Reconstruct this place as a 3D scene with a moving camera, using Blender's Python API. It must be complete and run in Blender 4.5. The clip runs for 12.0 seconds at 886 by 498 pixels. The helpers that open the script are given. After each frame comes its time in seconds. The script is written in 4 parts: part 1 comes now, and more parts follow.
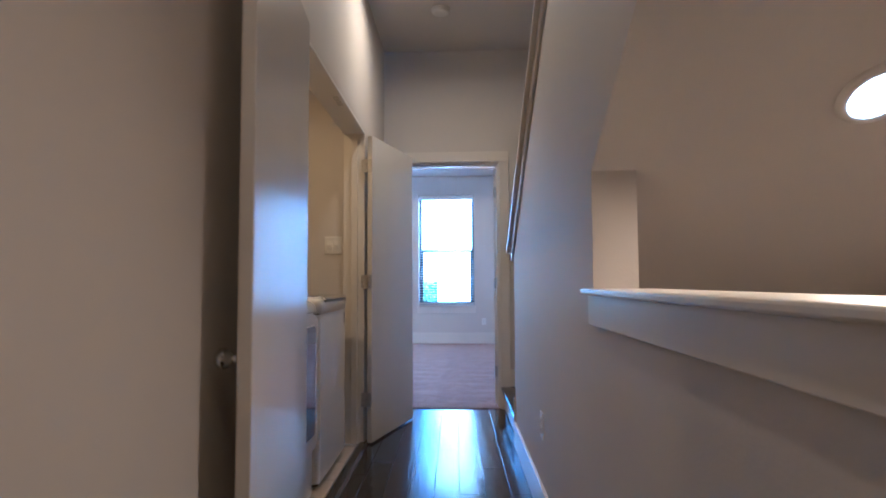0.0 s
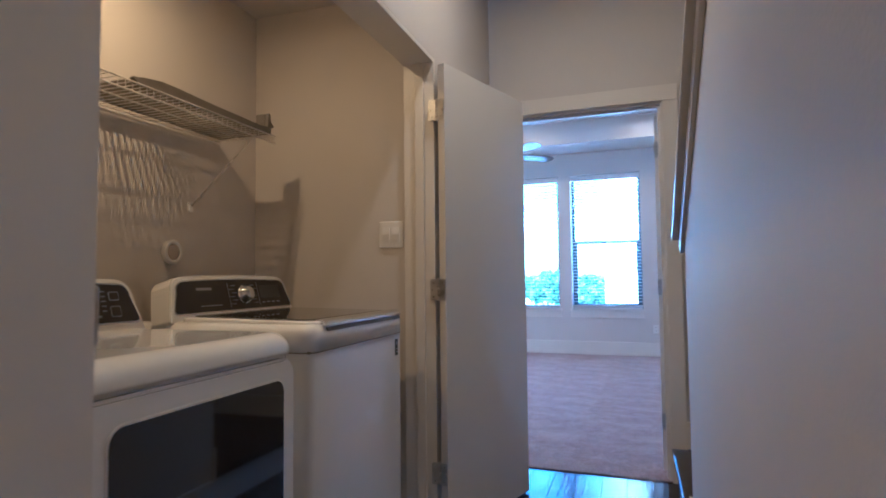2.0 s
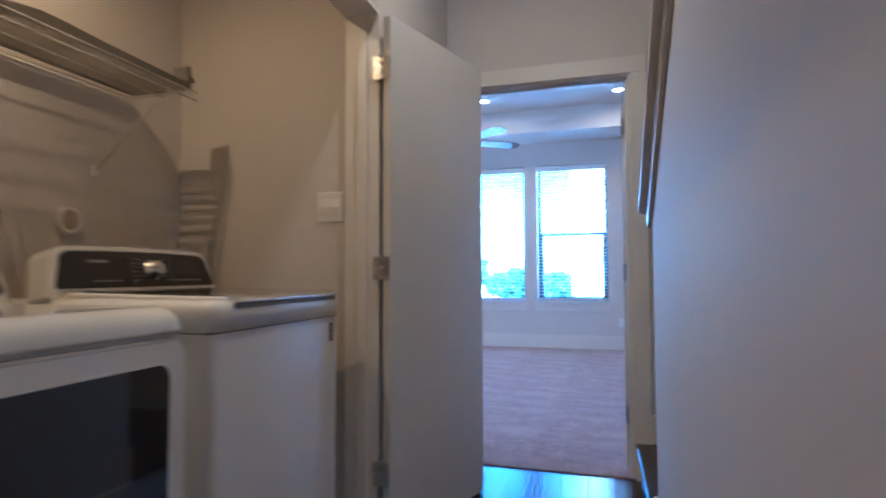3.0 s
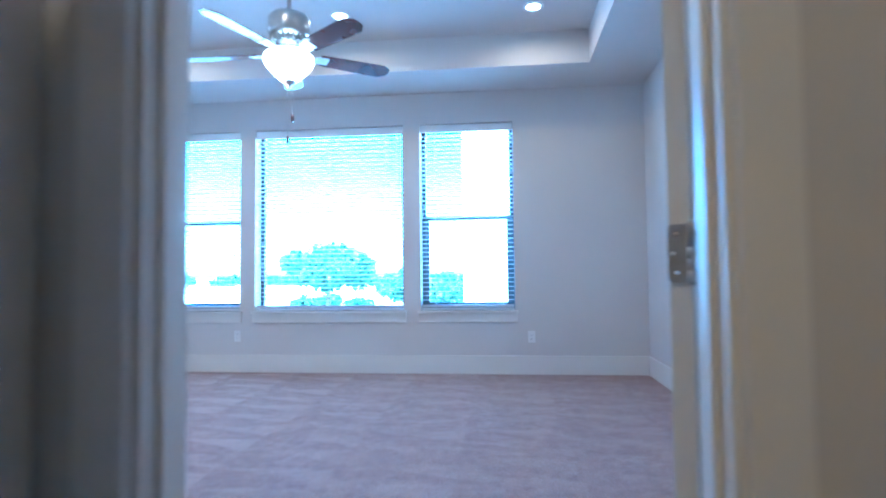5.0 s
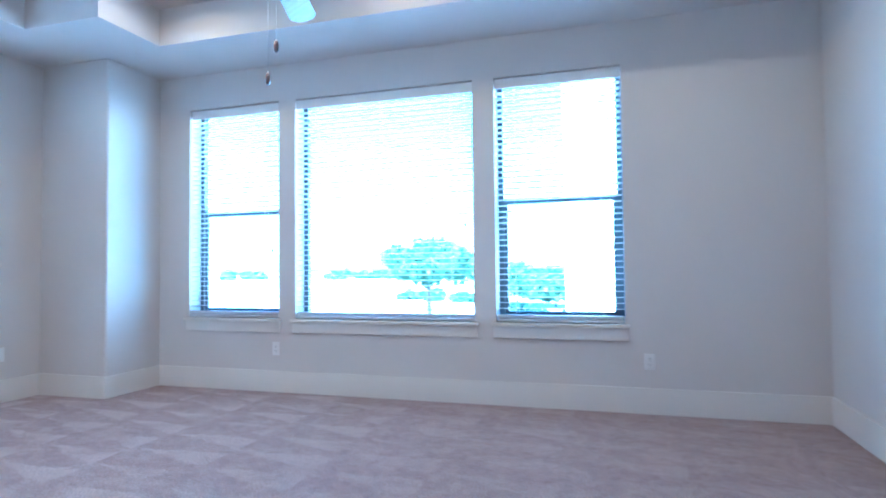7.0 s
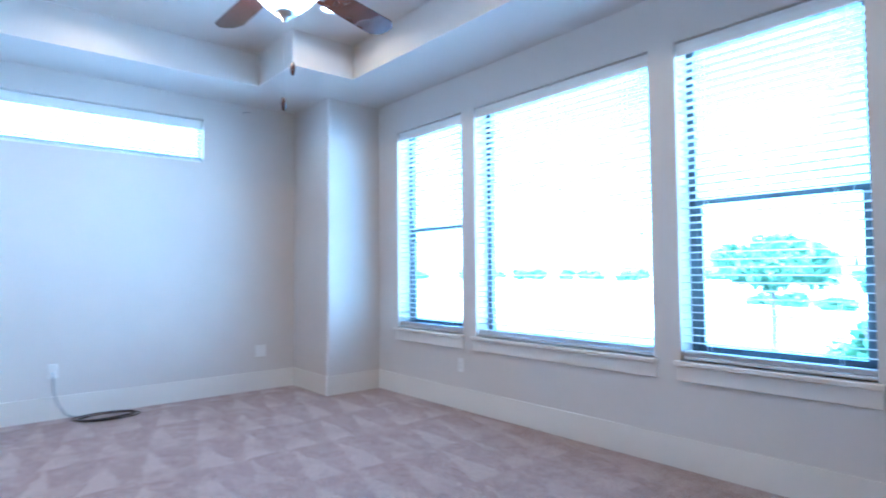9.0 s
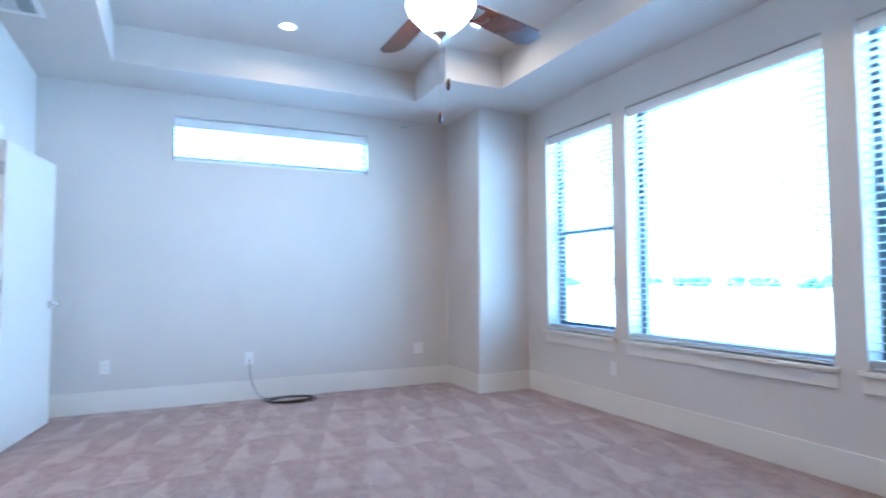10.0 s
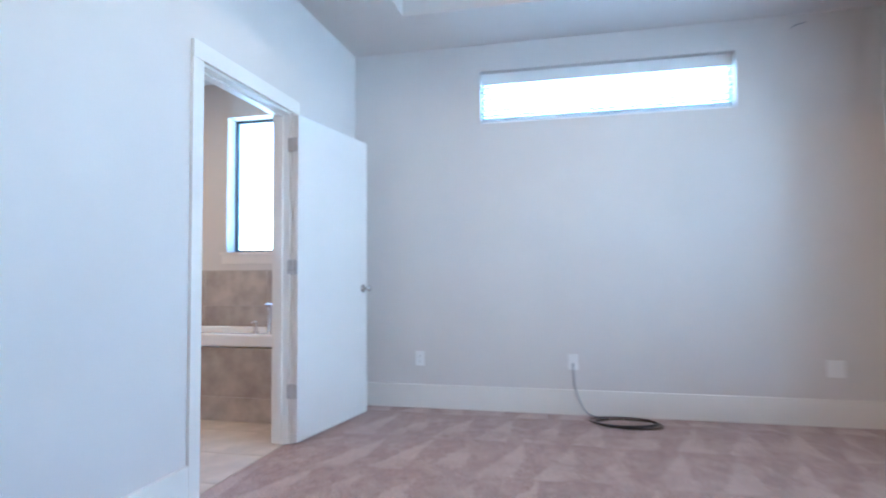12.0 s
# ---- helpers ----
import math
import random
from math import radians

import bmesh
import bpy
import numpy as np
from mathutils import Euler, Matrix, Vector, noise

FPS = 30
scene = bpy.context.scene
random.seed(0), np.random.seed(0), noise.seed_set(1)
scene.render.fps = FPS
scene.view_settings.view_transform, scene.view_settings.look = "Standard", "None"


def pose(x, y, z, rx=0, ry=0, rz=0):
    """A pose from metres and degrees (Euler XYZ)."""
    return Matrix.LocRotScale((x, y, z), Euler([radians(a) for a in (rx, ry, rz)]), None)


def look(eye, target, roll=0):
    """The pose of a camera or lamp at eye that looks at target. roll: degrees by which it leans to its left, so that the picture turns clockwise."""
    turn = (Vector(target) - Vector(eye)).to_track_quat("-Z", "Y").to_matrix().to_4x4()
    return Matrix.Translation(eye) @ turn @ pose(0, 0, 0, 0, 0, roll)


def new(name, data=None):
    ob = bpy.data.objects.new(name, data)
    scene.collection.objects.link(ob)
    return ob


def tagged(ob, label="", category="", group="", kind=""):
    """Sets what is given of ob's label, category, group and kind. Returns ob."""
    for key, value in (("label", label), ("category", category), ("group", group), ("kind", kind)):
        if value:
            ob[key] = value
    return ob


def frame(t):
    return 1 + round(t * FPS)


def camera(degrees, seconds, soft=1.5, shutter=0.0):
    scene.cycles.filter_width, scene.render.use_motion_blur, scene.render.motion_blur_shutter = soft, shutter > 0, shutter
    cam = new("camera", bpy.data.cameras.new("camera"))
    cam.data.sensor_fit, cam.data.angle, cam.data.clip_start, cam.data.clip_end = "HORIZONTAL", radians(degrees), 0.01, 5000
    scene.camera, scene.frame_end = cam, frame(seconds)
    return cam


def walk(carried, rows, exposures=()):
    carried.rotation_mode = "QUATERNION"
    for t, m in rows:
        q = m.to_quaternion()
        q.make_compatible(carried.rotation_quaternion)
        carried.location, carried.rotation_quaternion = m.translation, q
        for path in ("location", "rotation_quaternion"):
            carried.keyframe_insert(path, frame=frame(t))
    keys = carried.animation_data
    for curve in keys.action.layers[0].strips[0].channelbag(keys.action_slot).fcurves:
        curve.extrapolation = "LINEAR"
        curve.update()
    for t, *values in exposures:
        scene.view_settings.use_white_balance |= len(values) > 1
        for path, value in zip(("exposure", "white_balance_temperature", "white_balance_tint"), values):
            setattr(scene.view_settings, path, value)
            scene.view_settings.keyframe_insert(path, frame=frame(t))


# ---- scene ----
cam = camera(75.9, 12.0, soft=1.8, shutter=0.6)
PATH = [
    (0, (0.261, 0.739, 1.046), (0.161, 2.733, 1.162), -0.3),
    (0.5, (0.293, 1.062, 1.018), (0.182, 3.056, 1.123), -0.4),
    (1, (0.315, 1.499, 1.029), (0.037, 3.477, 1.127), -0.6),
    (1.5, (0.36, 1.913, 1.069), (-0.17, 3.838, 1.169), -0.6),
    (2, (0.417, 2.193, 1.1), (-0.268, 4.069, 1.201), -0.6),
    (2.5, (0.446, 2.263, 1.087), (-0.283, 4.123, 1.19), -0.5),
    (3, (0.422, 2.462, 1.027), (-0.163, 4.372, 1.116), -0.2),
    (3.5, (0.301, 2.897, 1.021), (-0.085, 4.858, 1.099), 0.2),
    (3.7, (0.299, 3.095, 0.999), (-0.038, 5.065, 1.077), -0.1),
    (5.3, (0.189, 5.069, 1.013), (-0.021, 7.056, 1.102), -0.6),
    (5.5, (0.219, 5.258, 1.02), (-0.001, 7.244, 1.111), -0.5),
    (6, (0.225, 5.582, 1.057), (-0.048, 7.562, 1.144), -0.7),
    (6.5, (0.245, 5.735, 1.048), (-0.11, 7.701, 1.134), -0.6),
    (6.7, (0.191, 5.887, 1.049), (-0.251, 7.836, 1.128), -0.6),
    (8.3, (0.751, 6.995, 1.086), (-0.426, 8.609, 1.169), -0.7),
    (8.5, (0.814, 7.087, 1.078), (-0.481, 8.608, 1.169), -0.7),
    (9, (1.036, 7.214, 1.174), (-0.49, 8.504, 1.253), -0.5),
    (9.5, (1.119, 7.155, 1.187), (-0.563, 8.232, 1.274), -0.5),
    (10, (1.148, 7.134, 1.138), (-0.658, 7.986, 1.242), -0.3),
    (10.5, (1.072, 7.193, 1.15), (-0.831, 7.802, 1.241), -0.2),
    (11, (0.795, 7.309, 1.056), (-1.182, 7.602, 1.143), -0.3),
    (11.5, (0.349, 7.575, 1.028), (-1.648, 7.513, 1.118), -0.3),
    (12, (-0.177, 7.799, 1.055), (-2.125, 7.353, 1.143), -0.4),
]
walk(cam, [(t, look(eye, target, roll)) for t, eye, target, roll in PATH],
     [(0.0, 4.26, 3420, 2), (1.0, 4.28, 3370, 2), (2.5, 4.28, 3310, 2), (3.5, 4.3, 3210, 0), (4.6, 4.33, 3230, -2), (5.5, 4.4, 3300, -9), (6.5, 4.36, 3430, -7), (8.5, 4.31, 3560, -5), (10.5, 4.17, 3840, -4), (12.0, 4.0, 4090, -2)])

# ---- light ----
world = bpy.data.worlds.new("sky")
scene.world = world
world.use_nodes = True
wn = world.node_tree.nodes
wl = world.node_tree.links
sky = wn.new("ShaderNodeTexSky")
sky.sky_type = "NISHITA"
sky.sun_disc = False
sky.sun_elevation = radians(48)
sky.sun_rotation = radians(200)
sky.altitude = 100
sky.dust_density = 1.8
sky.ozone_density = 1.3
wl.new(sky.outputs[0], wn["Background"].inputs[0])
wn["Background"].inputs[1].default_value = 0.135

sun_data = bpy.data.lights.new("sun", "SUN")
sun_data.energy, sun_data.angle, sun_data.color = 3.9, radians(0.5), (1.0, 0.97, 0.93)
sun = new("sun", sun_data)
sun.matrix_world = look((30, -60, 90), (0, 0, 0))
WARM = (1.0, 0.51, 0.2)
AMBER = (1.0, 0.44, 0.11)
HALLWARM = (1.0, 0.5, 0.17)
LEVEL = Matrix.Identity(4)
SKEW = [LEVEL]


def lamp(name, place, power, radius, colour=WARM, down=True, spread=180):
    data = bpy.data.lights.new(name, "AREA" if down else "POINT")
    data.energy, data.color = power, colour
    if down:
        data.shape, data.size, data.spread = "DISK", radius * 2, radians(spread)
    else:
        data.shadow_soft_size = radius
    ob = new(name, data)
    ob.matrix_basis = SKEW[0] @ pose(*place)
    return ob


# ---- materials ----
def mat(name, colour, rough=0.6, metal=0.0, vary=0.06, scale=6.0, fine=120.0, bump=0.15, depth=0.001, rnd=0.0, coat=0.0, spec=0.5):
    """Painted or solid surface: broad tone drift, fine grain and relief."""
    m = bpy.data.materials.new(name)
    m.use_nodes = True
    n, l = m.node_tree.nodes, m.node_tree.links
    b = n["Principled BSDF"]
    b.inputs["Roughness"].default_value = rough
    b.inputs["Metallic"].default_value = metal
    b.inputs["Coat Weight"].default_value = coat
    b.inputs["Specular IOR Level"].default_value = spec
    tc = n.new("ShaderNodeTexCoord")
    big = n.new("ShaderNodeTexNoise")
    big.inputs["Scale"].default_value = scale
    big.inputs["Detail"].default_value = 4
    l.new(tc.outputs["Object"], big.inputs["Vector"])
    ramp = n.new("ShaderNodeValToRGB")
    ramp.color_ramp.elements[0].position, ramp.color_ramp.elements[1].position = 0.3, 0.7
    ramp.color_ramp.elements[0].color = (*[c * (1 - vary) for c in colour], 1)
    ramp.color_ramp.elements[1].color = (*[min(1, c * (1 + vary)) for c in colour], 1)
    l.new(big.outputs["Fac"], ramp.inputs["Fac"])
    out = ramp.outputs["Color"]
    if rnd:
        info = n.new("ShaderNodeObjectInfo")
        hsv = n.new("ShaderNodeHueSaturation")
        mp = n.new("ShaderNodeMapRange")
        mp.inputs["To Min"].default_value, mp.inputs["To Max"].default_value = 1 - rnd, 1 + rnd
        l.new(info.outputs["Random"], mp.inputs["Value"])
        l.new(mp.outputs[0], hsv.inputs["Value"])
        l.new(out, hsv.inputs["Color"])
        out = hsv.outputs["Color"]
    l.new(out, b.inputs["Base Color"])
    grain = n.new("ShaderNodeTexNoise")
    grain.inputs["Scale"].default_value = fine
    grain.inputs["Detail"].default_value = 3
    l.new(tc.outputs["Object"], grain.inputs["Vector"])
    bp = n.new("ShaderNodeBump")
    bp.inputs["Strength"].default_value = bump
    bp.inputs["Distance"].default_value = depth
    l.new(grain.outputs["Fac"], bp.inputs["Height"])
    l.new(bp.outputs["Normal"], b.inputs["Normal"])
    rr = n.new("ShaderNodeMapRange")
    rr.inputs["To Min"].default_value, rr.inputs["To Max"].default_value = max(0.02, rough * 0.88), min(1, rough * 1.12)
    l.new(big.outputs["Fac"], rr.inputs["Value"])
    l.new(rr.outputs[0], b.inputs["Roughness"])
    return m


def glow(name, colour, strength):
    m = bpy.data.materials.new(name)
    m.use_nodes = True
    b = m.node_tree.nodes["Principled BSDF"]
    b.inputs["Base Color"].default_value = (0.8, 0.78, 0.74, 1)
    b.inputs["Emission Color"].default_value = (*colour, 1)
    b.inputs["Emission Strength"].default_value = strength
    return m


WALL = mat("greige_paint", (0.635, 0.595, 0.545), 0.7, vary=0.03, scale=1.2, fine=130, bump=0.35, depth=0.0016, spec=0.25)
CEIL = mat("ceiling_paint", (0.635, 0.595, 0.545), 0.8, vary=0.03, scale=1.0, fine=200, bump=0.3, depth=0.0015)
TRIM = mat("trim_paint", (0.74, 0.7, 0.63), 0.35, vary=0.02, scale=2, fine=90, bump=0.06)
DOOR = mat("door_paint", (0.72, 0.69, 0.64), 0.24, vary=0.02, scale=1.5, fine=60, bump=0.08)
WHITE = mat("appliance_enamel", (0.8, 0.79, 0.77), 0.12, vary=0.02, scale=3, bump=0.01, coat=0.6)
PLASTIC = mat("white_plastic", (0.78, 0.76, 0.72), 0.35, vary=0.02, scale=8, bump=0.03)
SLAT = mat("blind_slat", (0.8, 0.79, 0.76), 0.45, vary=0.03, scale=5, bump=0.05, rnd=0.03)
sn, sl_ = SLAT.node_tree.nodes, SLAT.node_tree.links
thin, blend = sn.new("ShaderNodeBsdfTranslucent"), sn.new("ShaderNodeMixShader")
thin.inputs["Color"].default_value = (0.85, 0.84, 0.8, 1)
blend.inputs[0].default_value = 0.2
sl_.new(sn["Principled BSDF"].outputs[0], blend.inputs[1])
sl_.new(thin.outputs[0], blend.inputs[2])
sl_.new(blend.outputs[0], sn["Material Output"].inputs[0])
VALANCE = mat("valance_vinyl", (0.78, 0.76, 0.73), 0.5, vary=0.03, scale=5, bump=0.05)
# Bronze base lightened and blued to carry the window glare.
BRONZE = mat("bronze_lifted_for_glare", (0.1, 0.12, 0.135), 0.4, vary=0.1, scale=6, bump=0.05)
CHROME = mat("polished_chrome", (0.72, 0.72, 0.72), 0.12, metal=1.0, vary=0.04, scale=20, bump=0.02)
NICKEL = mat("satin_nickel", (0.5, 0.485, 0.46), 0.32, metal=1.0, vary=0.08, scale=25, bump=0.05)
PANEL = mat("dark_control_panel", (0.035, 0.03, 0.03), 0.22, vary=0.1, scale=6, bump=0.02)
SMOKED = mat("smoked_door_glass", (0.012, 0.013, 0.016), 0.06, vary=0.1, scale=3, bump=0.0, coat=0.6)
GREY = mat("grey_plastic", (0.16, 0.145, 0.13), 0.5, vary=0.1, scale=15)
WIRE = mat("white_coated_wire", (0.7, 0.66, 0.6), 0.35, vary=0.04, scale=20)
CABLE = mat("black_cable", (0.02, 0.02, 0.022), 0.45, vary=0.2, scale=30)
PALECABLE = mat("grey_cable", (0.3, 0.3, 0.3), 0.5, vary=0.1, scale=30)
TUB = mat("tub_acrylic", (0.82, 0.81, 0.79), 0.12, vary=0.02, scale=3, bump=0.01, coat=0.5)
TILE = mat("stone_tile", (0.41, 0.355, 0.3), 0.35, vary=0.22, scale=7, fine=60, bump=0.15, rnd=0.1)
FLOORTILE = mat("floor_tile", (0.52, 0.44, 0.35), 0.35, vary=0.14, scale=6, fine=50, bump=0.1, rnd=0.05)
GROUT = mat("grout", (0.45, 0.4, 0.34), 0.9, vary=0.1, scale=40)
BLADE = mat("cherry_blade", (0.075, 0.03, 0.022), 0.18, coat=0.35, vary=0.3, scale=9, fine=40, bump=0.1)
SILVERBAR = mat("printed_marking", (0.3, 0.29, 0.28), 0.4, vary=0.05)
TAN = mat("tan_plastic", (0.4, 0.33, 0.25), 0.5, vary=0.08, scale=20)
BLACK = mat("matt_black", (0.02, 0.02, 0.022), 0.5, vary=0.1)
GLOBE = glow("frosted_globe", (1.0, 0.82, 0.6), 0.8)
LENS = glow("lamp_lens", (1.0, 0.85, 0.66), 1.2)


def carpet():
    """Cut-pile carpet: fibre relief, patchy lay and wedge marks left by a vacuum cleaner."""
    m = mat("mauve_carpet", (0.33, 0.225, 0.19), 0.95, vary=0.17, scale=16, fine=420, bump=0.9, depth=0.006, spec=0.1)
    n, l = m.node_tree.nodes, m.node_tree.links
    b = n["Principled BSDF"]
    b.inputs["Sheen Weight"].default_value = 0.34
    b.inputs["Sheen Roughness"].default_value = 0.5
    base = b.inputs["Base Color"].links[0].from_socket
    tc = n.new("ShaderNodeTexCoord")
    wob = n.new("ShaderNodeTexNoise")
    wob.inputs["Scale"].default_value = 2.2
    l.new(tc.outputs["Object"], wob.inputs["Vector"])
    add = n.new("ShaderNodeVectorMath")
    add.operation = "MULTIPLY_ADD"
    add.inputs[1].default_value = (0.13, 0.13, 0)
    l.new(wob.outputs["Color"], add.inputs[0])
    l.new(tc.outputs["Object"], add.inputs[2])
    sep = n.new("ShaderNodeSeparateXYZ")
    l.new(add.outputs[0], sep.inputs[0])

    def op(kind, a, c=None):
        q = n.new("ShaderNodeMath")
        q.operation = kind
        for i, v in enumerate((a, c)):
            if v is None:
                continue
            if isinstance(v, (int, float)):
                q.inputs[i].default_value = v
            else:
                l.new(v, q.inputs[i])
        return q.outputs[0]

    rows = op("DIVIDE", sep.outputs[0], 0.62)
    u = op("FRACT", rows)
    row = op("FLOOR", rows)
    shift = op("FRACT", op("MULTIPLY", row, 0.618))
    v = op("FRACT", op("ADD", op("ADD", op("DIVIDE", sep.outputs[1], 0.3), shift), op("MULTIPLY", u, 0.35)))
    tri = op("MULTIPLY", op("ABSOLUTE", op("SUBTRACT", v, 0.5)), 2.0)
    mask = n.new("ShaderNodeMapRange")
    mask.inputs["From Min"].default_value, mask.inputs["From Max"].default_value = -0.02, 0.12
    fuzz = n.new("ShaderNodeTexNoise")
    fuzz.inputs["Scale"].default_value = 26
    fuzz.inputs["Detail"].default_value = 4
    l.new(tc.outputs["Object"], fuzz.inputs["Vector"])
    ragged = op("MULTIPLY", op("SUBTRACT", fuzz.outputs["Fac"], 0.5), 0.5)
    l.new(op("ADD", op("SUBTRACT", op("MULTIPLY", u, 0.78), tri), ragged), mask.inputs["Value"])
    patch = n.new("ShaderNodeTexNoise")
    patch.inputs["Scale"].default_value = 3.0
    patch.inputs["Detail"].default_value = 5
    l.new(tc.outputs["Object"], patch.inputs["Vector"])
    pr = n.new("ShaderNodeMapRange")
    pr.inputs["From Min"].default_value, pr.inputs["From Max"].default_value = 0.34, 0.56
    l.new(patch.outputs["Fac"], pr.inputs["Value"])
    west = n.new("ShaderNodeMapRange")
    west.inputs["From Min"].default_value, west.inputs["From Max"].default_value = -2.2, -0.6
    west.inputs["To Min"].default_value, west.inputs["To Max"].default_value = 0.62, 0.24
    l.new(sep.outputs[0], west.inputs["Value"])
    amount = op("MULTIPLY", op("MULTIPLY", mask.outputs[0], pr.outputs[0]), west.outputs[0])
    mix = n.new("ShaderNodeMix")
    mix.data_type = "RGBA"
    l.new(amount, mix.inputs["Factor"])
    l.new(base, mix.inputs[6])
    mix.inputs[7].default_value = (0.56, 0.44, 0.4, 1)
    tread = n.new("ShaderNodeTexNoise")
    tread.inputs["Scale"].default_value = 5.0
    tread.inputs["Detail"].default_value = 8
    tread.inputs["Roughness"].default_value = 0.72
    l.new(add.outputs[0], tread.inputs["Vector"])
    lay = n.new("ShaderNodeMapRange")
    lay.inputs["From Min"].default_value, lay.inputs["From Max"].default_value = 0.46, 0.68
    lay.inputs["To Max"].default_value = 0.55
    l.new(tread.outputs["Fac"], lay.inputs["Value"])
    scuffed = n.new("ShaderNodeMix")
    scuffed.data_type = "RGBA"
    l.new(lay.outputs[0], scuffed.inputs["Factor"])
    l.new(mix.outputs[2], scuffed.inputs[6])
    scuffed.inputs[7].default_value = (0.5, 0.385, 0.345, 1)
    stretch = n.new("ShaderNodeMapping")
    stretch.inputs["Scale"].default_value = (150, 70, 100)
    l.new(tc.outputs["Object"], stretch.inputs["Vector"])
    fibre = n.new("ShaderNodeTexNoise")
    fibre.inputs["Scale"].default_value = 1.0
    fibre.inputs["Detail"].default_value = 3
    l.new(stretch.outputs[0], fibre.inputs["Vector"])
    tone = n.new("ShaderNodeMapRange")
    tone.inputs["From Min"].default_value, tone.inputs["From Max"].default_value = 0.3, 0.7
    tone.inputs["To Min"].default_value, tone.inputs["To Max"].default_value = 0.6, 1.4
    l.new(fibre.outputs["Fac"], tone.inputs["Value"])
    pile = n.new("ShaderNodeVectorMath")
    pile.operation = "SCALE"
    l.new(scuffed.outputs[2], pile.inputs[0])
    l.new(tone.outputs[0], pile.inputs["Scale"])
    l.new(pile.outputs[0], b.inputs["Base Color"])
    return m


def planks():
    """Dark hand-scraped boards, glossy, grain along the board."""
    m = mat("espresso_wood", (0.022, 0.014, 0.011), 0.14, vary=0.25, scale=3, fine=30, bump=0.1, rnd=0.3, spec=0.75)
    n, l = m.node_tree.nodes, m.node_tree.links
    b = n["Principled BSDF"]
    tc = n.new("ShaderNodeTexCoord")
    mp = n.new("ShaderNodeMapping")
    mp.inputs["Scale"].default_value = (38, 5, 38)
    l.new(tc.outputs["Object"], mp.inputs["Vector"])
    nz = n.new("ShaderNodeTexNoise")
    nz.inputs["Scale"].default_value = 1.0
    nz.inputs["Detail"].default_value = 5
    nz.inputs["Distortion"].default_value = 1.5
    l.new(mp.outputs[0], nz.inputs["Vector"])
    bp = n.new("ShaderNodeBump")
    bp.inputs["Strength"].default_value = 0.45
    bp.inputs["Distance"].default_value = 0.002
    l.new(nz.outputs["Fac"], bp.inputs["Height"])
    hollow = n.new("ShaderNodeMapping")
    hollow.inputs["Scale"].default_value = (16, 3.2, 16)
    l.new(tc.outputs["Object"], hollow.inputs["Vector"])
    scrape = n.new("ShaderNodeTexNoise")
    scrape.inputs["Scale"].default_value = 1.0
    scrape.inputs["Detail"].default_value = 2
    scrape.inputs["Distortion"].default_value = 0.8
    l.new(hollow.outputs[0], scrape.inputs["Vector"])
    dish = n.new("ShaderNodeBump")
    dish.inputs["Strength"].default_value = 0.28
    dish.inputs["Distance"].default_value = 0.004
    l.new(scrape.outputs["Fac"], dish.inputs["Height"])
    l.new(bp.outputs["Normal"], dish.inputs["Normal"])
    l.new(dish.outputs["Normal"], b.inputs["Normal"])
    return m


def pane_glass():
    m = bpy.data.materials.new("window_glass")
    m.use_nodes = True
    n, l = m.node_tree.nodes, m.node_tree.links
    n.remove(n["Principled BSDF"])
    tr, gl, mx, lw, fr = n.new("ShaderNodeBsdfTransparent"), n.new("ShaderNodeBsdfGlossy"), n.new("ShaderNodeMixShader"), n.new("ShaderNodeLayerWeight"), n.new("ShaderNodeMath")
    fr.operation = "POWER"
    fr.inputs[1].default_value = 4.0
    lw.inputs["Blend"].default_value = 0.5
    l.new(lw.outputs["Facing"], fr.inputs[0])
    gl.inputs["Roughness"].default_value = 0.01
    tr.inputs["Color"].default_value = (0.95, 0.97, 0.97, 1)
    l.new(fr.outputs[0], mx.inputs[0])
    l.new(tr.outputs[0], mx.inputs[1])
    l.new(gl.outputs[0], mx.inputs[2])
    l.new(mx.outputs[0], n["Material Output"].inputs[0])
    return m


CARPET, WOOD, GLASS = carpet(), planks(), pane_glass()
LEAF = mat("foliage", (0.06, 0.1, 0.04), 0.6, vary=0.4, scale=0.4, bump=0.0)
BARK = mat("bark", (0.1, 0.08, 0.06), 0.9, vary=0.3, scale=3)
GROUND = mat("pale_ground", (0.48, 0.48, 0.44), 0.95, vary=0.25, scale=0.03, fine=2, bump=0.1)
ROAD = mat("asphalt", (0.12, 0.12, 0.12), 0.9, vary=0.15, scale=0.1)
STUCCO = mat("white_render", (0.75, 0.73, 0.7), 0.9, vary=0.04, scale=0.6, fine=20, bump=0.3)
ROOF = mat("roof_shingle", (0.18, 0.17, 0.17), 0.9, vary=0.2, scale=2)


# ---- mesh helpers ----
def box(bm, x0, x1, y0, y1, z0, z1, bevel=0.0, seg=2):
    r = bmesh.ops.create_cube(bm, size=1.0)
    vs = r["verts"]
    for v in vs:
        v.co = Vector((x0 + (v.co.x + 0.5) * (x1 - x0), y0 + (v.co.y + 0.5) * (y1 - y0), z0 + (v.co.z + 0.5) * (z1 - z0)))
    if bevel:
        es = list({e for v in vs for e in v.link_edges})
        bmesh.ops.bevel(bm, geom=es, offset=bevel, segments=seg, affect="EDGES", profile=0.5)
    return vs


def boxes(*args, bevel=0.0, seg=2):
    bm = bmesh.new()
    for a in args:
        box(bm, *a, bevel=bevel, seg=seg)
    return bm


